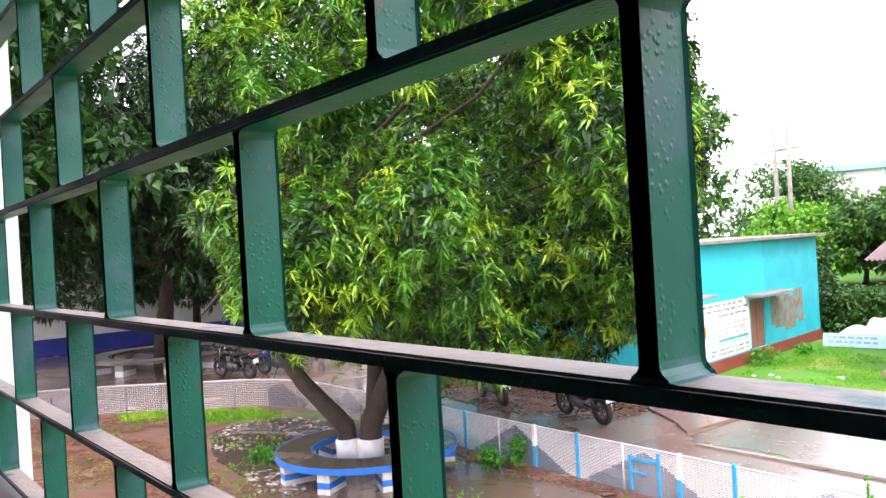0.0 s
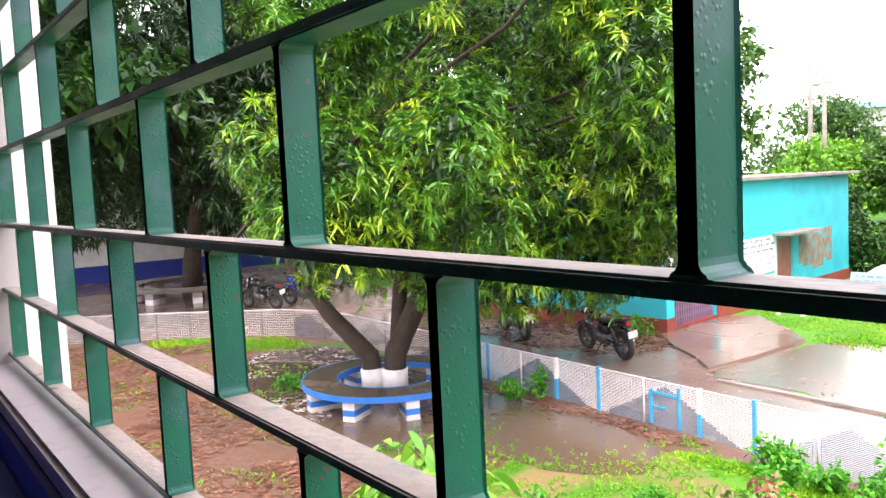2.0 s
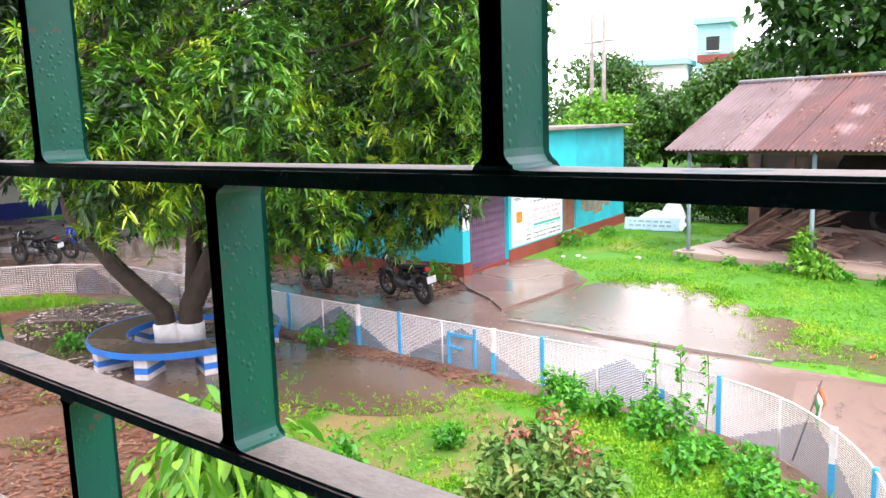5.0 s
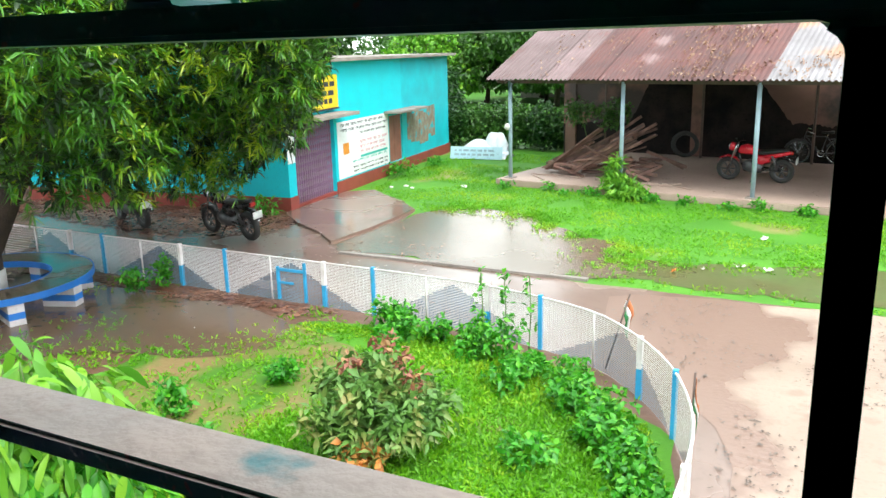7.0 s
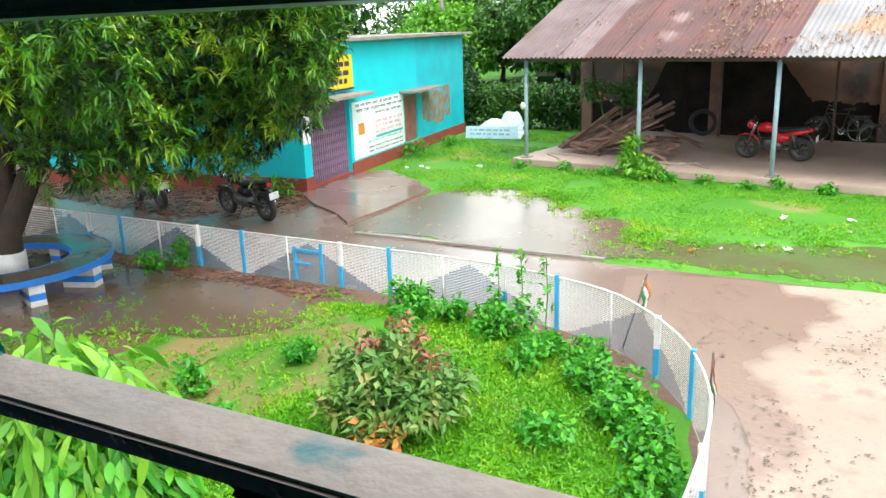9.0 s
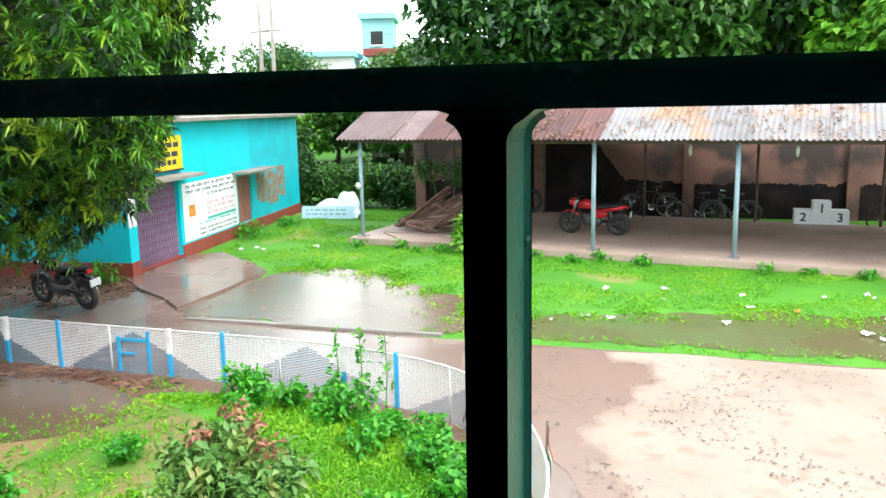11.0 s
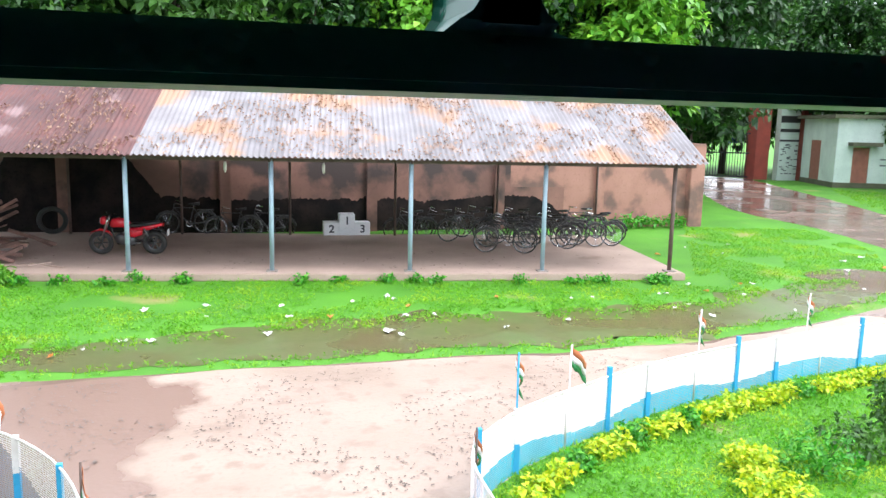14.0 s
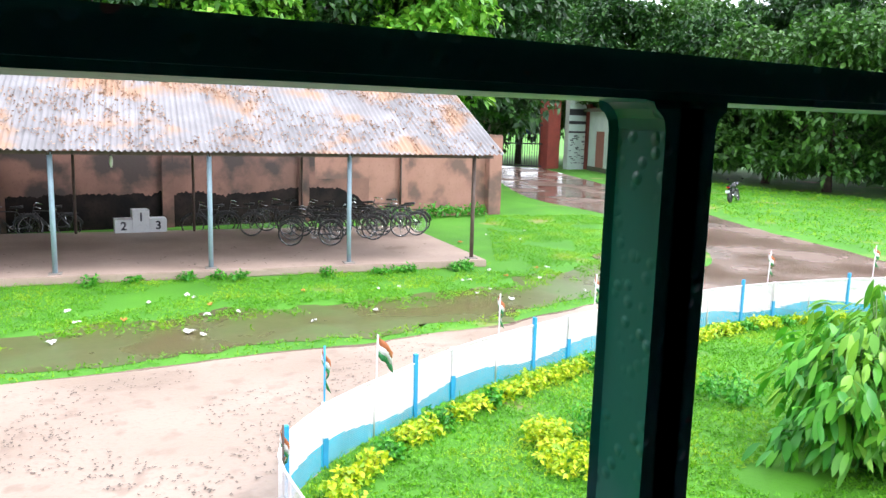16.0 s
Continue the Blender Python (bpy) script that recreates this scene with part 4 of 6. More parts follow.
def ring_bench(label, x, y, r0, r1, z, top, rim, legs, n=56):
    b = tagged(empty("ring_bench", x, y), label, "bench")
    th = 0.09

    def ring(name, ra, rb, za, zb, m_, lab=""):
        v = []
        for k in range(n):
            a_ = k * math.tau / n
            c_, s_ = math.cos(a_), math.sin(a_)
            v += [(ra * c_, ra * s_, za), (rb * c_, rb * s_, za), (rb * c_, rb * s_, zb), (ra * c_, ra * s_, zb)]
        f = []
        for k in range(n):
            i, j = 4 * k, 4 * ((k + 1) % n)
            for q in range(4):
                f.append((i + q, i + (q + 1) % 4, j + (q + 1) % 4, j + q))
        return mesh_ob(name, v, f, m_, b, lab)

    ring("seat", r0 + 0.02, r1 - 0.02, z - th, z, top)
    ring("outer_rim", r1 - 0.02, r1, z - th - 0.004, z + 0.004, rim, "blue painted rim")
    ring("inner_rim", r0, r0 + 0.02, z - th - 0.004, z + 0.004, rim)
    for k in range(legs):
        a_ = k * math.tau / legs + 0.35
        m_ = pose((r0 + r1) / 2 * math.cos(a_), (r0 + r1) / 2 * math.sin(a_), 0, 0, 0, math.degrees(a_))
        w = (r1 - r0) * 0.42
        box("leg", (-w, -0.16, 0), (w, 0.16, 0.2), M["post_white"], b, m=m_) if rim is M["bench_top"] else None
        if rim is not M["bench_top"]:
            l_ = box("leg", (-w, -0.11, 0.22), (w, 0.11, z - th), M["post_white"], b, "leg painted white and blue", m=m_)
            box("leg_foot", (-w, -0.11, 0.12), (w, 0.11, 0.22), M["bench_blue"], l_, m=m_)
            box("leg_foot", (-w, -0.11, 0), (w, 0.11, 0.12), M["post_white"], l_, m=m_)
        else:
            box("leg", (-w, -0.16, 0.2), (w, 0.16, z - th), M["concrete"], b, m=m_)
    return b


ring_bench("round cement bench with bright blue rim and white legs", -11.74, 7.18, 0.93, 1.56, 0.45, M["bench_top"], M["bench_blue"], 9)
ring_bench("round grey cement bench around the old tree", -29.7, 9.9, 1.9, 2.75, 0.5, M["concrete"], M["bench_top"], 10)

# ---- vehicles ----
M["rubber"] = mat("black_rubber", (0.02, 0.02, 0.021), (0.03, 0.029, 0.028), 8, 0.7, fine=40, bump=0.2)
M["black_paint"] = mat("glossy_black", (0.012, 0.012, 0.014), (0.02, 0.02, 0.022), 5, 0.18, 0.3, fine=40, bump=0)
M["blue_gloss"] = mat("glossy_blue", (0.02, 0.06, 0.5), (0.02, 0.05, 0.35), 5, 0.2, 0.3, fine=40, bump=0)
M["red_gloss"] = mat("glossy_red", (0.6, 0.015, 0.03), (0.5, 0.012, 0.03), 5, 0.2, 0.3, fine=40, bump=0)
M["engine"] = mat("engine_metal", (0.16, 0.16, 0.17), (0.08, 0.08, 0.085), 8, 0.4, metal=0.7, fine=40, bump=0.1)
M["chrome"] = mat("chrome", (0.6, 0.6, 0.62), (0.5, 0.5, 0.52), 8, 0.15, metal=1.0, fine=40, bump=0)
M["lens"] = mat("lamp_lens", (0.7, 0.7, 0.7), None, 8, 0.1, bump=0)
M["red_lens"] = mat("red_lens", (0.5, 0.02, 0.02), None, 8, 0.15, bump=0)
M["plate"] = mat("white_plate", (0.75, 0.75, 0.75), None, 8, 0.4, bump=0)
M["seat_vinyl"] = mat("black_vinyl", (0.02, 0.02, 0.022), None, 8, 0.5, fine=60, bump=0.1)


def torus_mesh(R, r, n=28, k=8):
    v, f = [], []
    for i in range(n):
        a_ = i * math.tau / n
        for j in range(k):
            b_ = j * math.tau / k
            q = R + r * math.cos(b_)
            v.append((q * math.cos(a_), r * math.sin(b_), q * math.sin(a_)))
    for i in range(n):
        for j in range(k):
            f.append((i * k + j, i * k + (j + 1) % k, ((i + 1) % n) * k + (j + 1) % k, ((i + 1) % n) * k + j))
    return v, f


def wheel(parent, x, R, r, spokes, rim_mat, name="wheel"):
    w = tube(name, [(0, -0.06, 0), (0, 0.06, 0)], R * 0.1, M["engine"], parent, sides=10)
    w.location = (x, 0, R + r)
    v, f = torus_mesh(R, r)
    mesh_ob("tyre", v, f, M["rubber"], w, smooth=True)
    v, f = torus_mesh(R - r * 0.9, r * 0.45, 28, 6)
    mesh_ob("rim", v, f, M[rim_mat], w, smooth=True)
    bm = bmesh.new()
    for k in range(spokes):
        a_ = k * math.tau / spokes
        add_tube(bm, [(R * 0.08 * math.cos(a_), 0.02 * (-1) ** k, R * 0.08 * math.sin(a_)), (R * 0.93 * math.cos(a_), 0, R * 0.93 * math.sin(a_))], 0.022 if spokes < 8 else 0.0025, 4, False)
    part("spokes", bm, M[rim_mat], w)
    return w


def lump(name, stations, material, parent, label="", sides=12):
    """A lofted body: stations of (x, z centre, half width, half height)."""
    bm = bmesh.new()
    rings = []
    for x, z, w, h in stations:
        rings.append([bm.verts.new((x, w * math.copysign(abs(math.cos(a_)) ** 0.75, math.cos(a_)), z + h * math.copysign(abs(math.sin(a_)) ** 0.75, math.sin(a_)))) for a_ in [k * math.tau / sides for k in range(sides)]])
    for s, t in zip(rings, rings[1:]):
        for k in range(sides):
            bm.faces.new((s[k], s[(k + 1) % sides], t[(k + 1) % sides], t[k]))
    bm.faces.new(rings[0][::-1])
    bm.faces.new(rings[-1])
    return part(name, bm, material, parent, label, smooth=True)


def motorcycle(label, x, y, z, yaw, paint, lean=7, group="parked motorcycles"):
    b = tagged(new("motorcycle"), label, "motorcycle", group)
    b.matrix_world = pose(x, y, z, 0, 0, yaw) @ pose(0, 0, 0, -lean, 0, 0)
    p = M[paint]
    wheel(b, 0.68, 0.25, 0.055, 6, "engine", "front_wheel")
    wheel(b, -0.64, 0.245, 0.065, 6, "engine", "rear_wheel")
    for s in (-1, 1):
        tube("fork_leg", [(0.68, 0.085 * s, 0.3), (0.5, 0.085 * s, 0.82), (0.45, 0.085 * s, 0.98)], 0.022, M["chrome"], b, sides=8)
        tube("swing_arm", [(-0.64, 0.09 * s, 0.31), (-0.1, 0.07 * s, 0.38)], 0.02, M["black_paint"], b, sides=6)
        tube("shock", [(-0.55, 0.1 * s, 0.36), (-0.42, 0.1 * s, 0.72)], 0.028, M["engine"], b, sides=8)
        m_ = tube("mirror_stem", [(0.42, 0.3 * s, 1.0), (0.4, 0.36 * s, 1.16)], 0.006, M["black_paint"], b, sides=5)
        box("mirror", (0.39, 0.36 * s - 0.055, 1.13), (0.41, 0.36 * s + 0.055, 1.2), M["black_paint"], m_, bevel=0.008)
    lump("fuel_tank", [(0.42, 0.8, 0.06, 0.06), (0.36, 0.83, 0.13, 0.11), (0.2, 0.85, 0.15, 0.13), (0.0, 0.81, 0.12, 0.1), (-0.08, 0.78, 0.08, 0.06)], p, b, "painted fuel tank")
    lump("seat", [(-0.02, 0.78, 0.09, 0.04), (-0.2, 0.78, 0.13, 0.055), (-0.5, 0.82, 0.12, 0.05), (-0.78, 0.86, 0.09, 0.035)], M["seat_vinyl"], b, "black vinyl seat")
    lump("tail_panel", [(-0.2, 0.66, 0.11, 0.07), (-0.5, 0.72, 0.11, 0.07), (-0.85, 0.8, 0.07, 0.04)], p, b)
    lump("side_panel", [(0.05, 0.6, 0.1, 0.11), (-0.15, 0.58, 0.12, 0.13), (-0.35, 0.6, 0.1, 0.08)], p, b)
    lump("engine_block", [(0.3, 0.42, 0.1, 0.1), (0.15, 0.42, 0.14, 0.17), (-0.05, 0.38, 0.14, 0.14), (-0.18, 0.38, 0.09, 0.09)], M["engine"], b)
    tube("down_tube", [(0.44, 0, 0.86), (0.36, 0, 0.5), (0.28, 0, 0.28), (-0.15, 0, 0.25)], 0.022, M["black_paint"], b)
    tube("exhaust", [(0.3, -0.1, 0.42), (0.34, -0.12, 0.28), (0.1, -0.14, 0.2), (-0.3, -0.16, 0.27), (-0.78, -0.17, 0.4)], [0.02, 0.022, 0.025, 0.045, 0.05], M["chrome"], b)
    tube("handlebar", [(0.36, -0.37, 0.98), (0.42, -0.2, 1.02), (0.44, 0, 1.0), (0.42, 0.2, 1.02), (0.36, 0.37, 0.98)], 0.014, M["black_paint"], b)
    h_ = lump("headlight", [(0.5, 0.9, 0.1, 0.1), (0.58, 0.9, 0.11, 0.11), (0.64, 0.89, 0.09, 0.09)], p, b)
    lump("lens", [(0.641, 0.89, 0.08, 0.08), (0.665, 0.89, 0.05, 0.05)], M["lens"], h_)
    lump("front_mudguard", [(0.95, 0.5, 0.02, 0.012), (0.88, 0.6, 0.06, 0.015), (0.68, 0.66, 0.07, 0.018), (0.48, 0.6, 0.06, 0.015), (0.4, 0.5, 0.03, 0.012)], p, b)
    lump("rear_mudguard", [(-0.6, 0.68, 0.07, 0.02), (-0.85, 0.66, 0.07, 0.02), (-0.98, 0.5, 0.06, 0.02)], M["black_paint"], b)
    box("number_plate", (-1.0, -0.11, 0.52), (-0.985, 0.11, 0.66), M["plate"], b, "white number plate")
    box("tail_light", (-0.91, -0.07, 0.76), (-0.86, 0.07, 0.83), M["red_lens"], b, bevel=0.01)
    tube("side_stand", [(0.0, 0.1, 0.28), (0.05, 0.26, 0.035)], 0.012, M["black_paint"], b, sides=5)
    return b


motorcycle("black motorcycle parked on wet leaf litter", -11.3, 12.27, 0.01, 167, "black_paint")
motorcycle("black motorcycle half hidden under hanging leaves", -14.3, 12.4, 0.01, 160, "black_paint")
motorcycle("dark maroon motorcycle parked on the wet paving", -24.0, 10.2, 0.01, 198, "black_paint")
motorcycle("blue sports motorcycle parked on the wet paving", -23.2, 11.35, 0.01, 200, "blue_gloss")
motorcycle("red motorcycle parked inside the cycle shed", -2.1, 21.6, 0.185, 171.5, "red_gloss")
motorcycle("dark motorcycle parked on the far grass", 32.5, 27.1, 0.0, 25, "black_paint")

M["cycle_black"] = mat("cycle_enamel", (0.02, 0.02, 0.022), (0.05, 0.045, 0.05), 10, 0.35, fine=40, bump=0)


def bicycle(x, y, z, yaw, lean, first=None):
    m_ = pose(x, y, z, 0, 0, yaw) @ pose(0, 0, 0, lean, 0, 0)
    if first:
        return copy_thing(first, m_)
    b = tagged(new("bicycle"), "old black roadster bicycle parked in the cycle shed", "bicycle", "bicycles in the shed")
    b.matrix_world = m_
    R, r = 0.325, 0.02
    wheel(b, 0.54, R, r, 20, "chrome", "front_wheel")
    wheel(b, -0.54, R, r, 20, "chrome", "rear_wheel")
    hub = R + r
    bm = bmesh.new()
    head, seat, crank = (0.36, 0, 0.82), (-0.2, 0, 0.8), (-0.08, 0, 0.3)
    for a_, b_ in ((head, seat), (head, crank), (seat, crank), ((0.38, 0, 0.72), crank), (seat, (-0.54, 0.05, hub)), (seat, (-0.54, -0.05, hub)), (crank, (-0.54, 0.05, hub)), (crank, (-0.54, -0.05, hub)), ((0.34, 0, 0.95), (0.42, 0, 0.62))):
        add_tube(bm, [a_, b_], 0.015, 6)
    part("frame", bm, M["cycle_black"], b)
    for s in (-1, 1):
        tube("fork_blade", [(0.42, 0.04 * s, 0.64), (0.54, 0.05 * s, hub)], 0.011, M["cycle_black"], b, sides=5)
    tube("handlebar", [(0.14, -0.28, 0.95), (0.3, -0.25, 1.0), (0.35, 0, 0.98), (0.3, 0.25, 1.0), (0.14, 0.28, 0.95)], 0.011, M["chrome"], b, sides=6)
    tube("seat_post", [(-0.2, 0, 0.8), (-0.23, 0, 0.9)], 0.012, M["chrome"], b, sides=6)
    lump("saddle", [(-0.05, 0.93, 0.02, 0.02), (-0.18, 0.93, 0.05, 0.03), (-0.34, 0.94, 0.1, 0.035), (-0.38, 0.94, 0.08, 0.03)], M["seat_vinyl"], b)
    for cx, a0, a1 in ((0.54, 0.35, 2.3), (-0.54, 0.5, 3.0)):
        pts = [(cx + (R + 0.045) * math.cos(a0 + (a1 - a0) * k / 8), 0, hub + (R + 0.045) * math.sin(a0 + (a1 - a0) * k / 8)) for k in range(9)]
        tube("mudguard", pts, 0.022, M["cycle_black"], b, sides=6)
    bm = bmesh.new()
    for q in (-0.06, 0, 0.06):
        add_tube(bm, [(-0.3, q, 0.74), (-0.8, q, 0.74)], 0.006, 5)
    for q in (-0.06, 0.06):
        add_tube(bm, [(-0.75, q, 0.74), (-0.54, q * 0.8, hub)], 0.006, 5)
    part("carrier", bm, M["cycle_black"], b)
    v, f = torus_mesh(0.09, 0.008, 16, 5)
    cw = mesh_ob("chain_wheel", v, f, M["chrome"], b)
    cw.location = (-0.08, -0.05, 0.3)
    tube("pedal_crank", [(-0.2, -0.08, 0.18), (-0.08, -0.05, 0.3), (-0.08, 0.05, 0.3), (0.04, 0.08, 0.42)], 0.01, M["chrome"], b, sides=5)
    tube("kick_stand", [(-0.5, 0.07, hub), (-0.48, 0.2, 0.01)], 0.008, M["chrome"], b, sides=5)
    return b


rng = random.Random(21)
first = bicycle(7.75, 20.4, 0.182, 160, -6)
for x, y, yaw in ((8.1, 21.3, 165), (8.6, 21.9, 160), (9.3, 21.0, 158), (9.7, 21.6, 163), (10.3, 21.1, 172), (10.9, 21.3, 168), (11.3, 21.9, 160), (9.0, 22.8, 168), (10.2, 22.6, 158), (7.3, 22.6, 172), (8.0, 23.4, 165), (11.2, 22.9, 175),
                  (6.0, 24.4, 178), (7.0, 24.5, 170), (0.6, 25.2, 175), (-0.8, 25.3, 185), (1.6, 25.3, 172)):
    lz = 0.182 if (x + 8.3) * 0.158 + (y - 20.2) * 0.987 < 6.3 else 0.002
    bicycle(x, y, lz, yaw + rng.uniform(-6, 6), rng.choice((-6, -8, 5)), first)

# ---- things in the shed ----
pod = tagged(empty("winners_podium", 4.0, 24.62, 0.18, -3), "white three-step winners podium with painted numbers", "podium")
for x, h, ch in ((-0.48, 0.4, "2"), (0.0, 0.66, "1"), (0.48, 0.4, "3")):
    s_ = box("step", (x - 0.238, -0.25, 0), (x + 0.238, 0.25, h), M["notice"], pod, bevel=0.008)
    cu = bpy.data.curves.new("number", "FONT")
    cu.body, cu.size, cu.align_x, cu.extrude = ch, 0.34, "CENTER", 0.004
    cu.materials.append(M["ink"])
    cu.offset = 0.008
    t_ = new("number", cu)
    t_.parent = s_
    t_.matrix_basis = pose(x, -0.256, h - 0.31, 90, 0, 0)

M["old_wood"] = mat("weathered_wood", (0.27, 0.15, 0.12), (0.14, 0.075, 0.06), 4, 0.75, fine=25, bump=0.3, vary=0.4)
rng = random.Random(9)
for k in range(58):
    long_ = k < 26
    a_, d_ = (rng.uniform(0.9, 2.6), rng.uniform(1.0, 3.2)) if long_ else (rng.uniform(0.7, 3.5), rng.uniform(0.9, 3.4))
    lx, ly = -8.3 + a_ * 0.987 + d_ * 0.158, 20.2 - a_ * 0.158 + d_ * 0.987
    ln, th, hw = (rng.uniform(1.4, 2.1), rng.uniform(0.04, 0.08), rng.uniform(0.05, 0.1)) if long_ else (rng.uniform(0.5, 1.3), rng.uniform(0.03, 0.09), rng.uniform(0.03, 0.09))
    ob = tagged(box("plank", (-ln / 2, -hw, -th / 2), (ln / 2, hw, th / 2), M["old_wood"], bevel=0.006), "old brown plank in a heap of broken wood", "plank", "heap of broken wood")
    tilt = rng.uniform(22, 36) if long_ else rng.uniform(-25, 25)
    up_ = 0.16 * (d_ - 0.9) + rng.uniform(0, 0.25) if long_ else rng.uniform(0, 0.5)
    ob.matrix_world = pose(lx, ly, 0.2 + 0.5 * ln * abs(math.sin(radians(tilt))) + up_ * (1 - abs(a_ - 2.2) / 2), rng.uniform(-14, 14), -tilt, rng.uniform(-12, 12))
for k in range(12):
    a_, d_ = rng.uniform(0.6, 4.6), rng.uniform(0.15, 0.9)
    ln = rng.uniform(0.3, 1.3)
    ob = tagged(box("stick", (-ln / 2, -0.02, 0), (ln / 2, 0.02, 0.03), M["shed_floor"]), "pale split stick lying on the shed floor", "stick", "broken sticks on the floor")
    ob.matrix_world = pose(-8.3 + a_ * 0.987 + d_ * 0.158, 20.2 - a_ * 0.158 + d_ * 0.987, 0.185, 0, 0, rng.uniform(-60, 60))
v, f = torus_mesh(0.36, 0.07, 28, 10)
ob = tagged(mesh_ob("tyre", v, f, M["rubber"], smooth=True), "old tyre leaning at the back of the shed", "tyre")
ob.matrix_world = pose(-4.6, 25.6, 0.6, 10, 0, 5)
M["sheet_white"] = mat("white_sheet", (0.75, 0.78, 0.82), (0.62, 0.67, 0.72), 2, 0.5, fine=14, bump=0.05)
heap = tagged(empty("sheet_heap", -11.2, 24.9), "heap of white and pale blue sheets on the grass", "sheet heap")
M["sheet_blue"] = mat("pale_blue_sheet", (0.4, 0.6, 0.75), (0.5, 0.68, 0.8), 2, 0.5, fine=14, bump=0.05)
for k, (xa, xb, ya, yb, hz, m_) in enumerate(((-1.0, 0.95, -0.35, 0.5, 0.42, "sheet_white"), (-0.85, 0.75, -0.2, 0.55, 0.62, "sheet_white"), (-0.1, 0.85, -0.1, 0.5, 0.85, "sheet_white"))):
    vs, fs = [], []
    for i in range(15):
        for j in range(7):
            u_, w_ = i / 14, j / 6
            q = 1 - abs(2 * w_ - 1)
            e_ = min(1, 4 * u_, 4 * (1 - u_))
            z = (0.06 + (hz - 0.06) * q ** 0.7) * (0.55 + 0.45 * e_) + 0.07 * noise.noise(Vector((i * 0.45 + 9 * k, j * 0.6, k)))
            vs.append((xa + (xb - xa) * u_ + 0.06 * noise.noise(Vector((j, i * 0.3, k))), ya + (yb - ya) * w_, max(0.02, z)))
    for i in range(14):
        for j in range(6):
            a_ = i * 7 + j
            fs.append((a_, a_ + 7, a_ + 8, a_ + 1))
    s_ = mesh_ob("sheet", vs, fs, M[m_], heap)
    s_.modifiers.new("thick", "SOLIDIFY").thickness = 0.012
bm = add_box(bmesh.new(), (-1.0, -0.015, 0), (0.85, 0.015, 0.42), 0.004)
bm.transform(pose(0, -0.5, 0.02, -14, 0, 6))
front = part("front_panel", bm, M["sheet_blue"], heap, "pale blue lettered panel")
for r_ in range(2):
    x = -0.85
    while x < 0.6:
        w = rng.uniform(0.08, 0.22)
        bm = add_box(bmesh.new(), (x, -0.02, 0.12 + 0.14 * r_), (x + w, -0.0155, 0.19 + 0.14 * r_))
        bm.transform(pose(0, -0.5, 0.02, -14, 0, 6))
        part("lettering", bm, M["steel_blue"], front)
        x += w + 0.06

# ---- gate, guard house, walls at the edges ----
M["brick_red"] = mat("red_pillar_paint", (0.36, 0.07, 0.05), (0.28, 0.06, 0.045), 1.5, 0.7, fine=12, bump=0.1)
M["mint"] = mat("pale_mint_wash", (0.62, 0.72, 0.66), (0.52, 0.62, 0.57), 1.0, 0.8, fine=10, c=(0.4, 0.46, 0.42), cover=0.3, cscale=0.8, bump=0.1)
M["moss_concrete"] = mat("mossy_concrete", (0.12, 0.12, 0.08), (0.08, 0.09, 0.05), 1.5, 0.85, fine=10, bump=0.3)
M["iron"] = mat("black_iron", (0.03, 0.03, 0.035), None, 6, 0.5, fine=20, bump=0.1)
M["blue_sheet"] = mat("blue_tarpaulin", (0.03, 0.12, 0.42), (0.03, 0.09, 0.3), 1, 0.5, fine=10, bump=0.1)
pillar = tagged(box("gate_pillar", (39.2, 51.4, 0), (40.4, 52.6, 7.2), M["brick_red"], bevel=0.03), "tall red painted gate pillar", "pillar")
tagged(box("gate_pillar", (34.4, 54.6, 0), (35.4, 55.6, 5.4), M["pink_wall"], bevel=0.03), "plastered gate pillar beside the boundary wall", "pillar")
gt = tagged(empty("iron_gate", 35.4, 55.0, 0, -36.5), "black iron bar gate of the school yard", "gate")
box("gate_frame", (0, -0.04, 0.1), (4.8, 0.04, 0.2), M["iron"], gt)
box("gate_frame", (0, -0.04, 1.9), (4.8, 0.04, 2.0), M["iron"], gt)
box("gate_frame", (0, -0.04, 3.4), (4.8, 0.04, 3.5), M["iron"], gt)
for k in range(25):
    tube("gate_bar", [(0.05 + k * 0.196, 0, 0.1), (0.05 + k * 0.196, 0, 3.8)], 0.025, M["iron"], gt, sides=5)
tagged(box("blue_board", (37, 57.5, 2.6), (42, 57.8, 6.4), M["blue_sheet"]), "blue board hanging beyond the gate", "board")
nb = tagged(box("notice_pillar", (40.6, 50.6, 0), (42.4, 51.1, 7.0), M["mint"]), "white notice wall with dark bands beside the gate", "wall", kind="structure")
for z, h in ((3.6, 0.25), (4.3, 0.5), (2.9, 0.15)):
    box("dark_band", (40.6, 50.56, z), (42.4, 50.597, z + h), M["iron"], nb)
rng = random.Random(2)
for k in range(40):
    x, z = rng.uniform(40.7, 42.1), rng.uniform(0.4, 2.7)
    box("lettering", (x, 50.585, z), (x + rng.uniform(0.1, 0.35), 50.598, z + 0.06), M["ink"], nb)
tagged(box("dark_pillar", (42.3, 50.2, 0), (42.9, 50.8, 5.2), M["red_paint"], bevel=0.02), "dark red pillar by the guard house", "pillar")
gh = tagged(empty("guard_house", 40.0, 44.2, 0, -20), "small pale mint guard house with mossy roof and red door", "building")
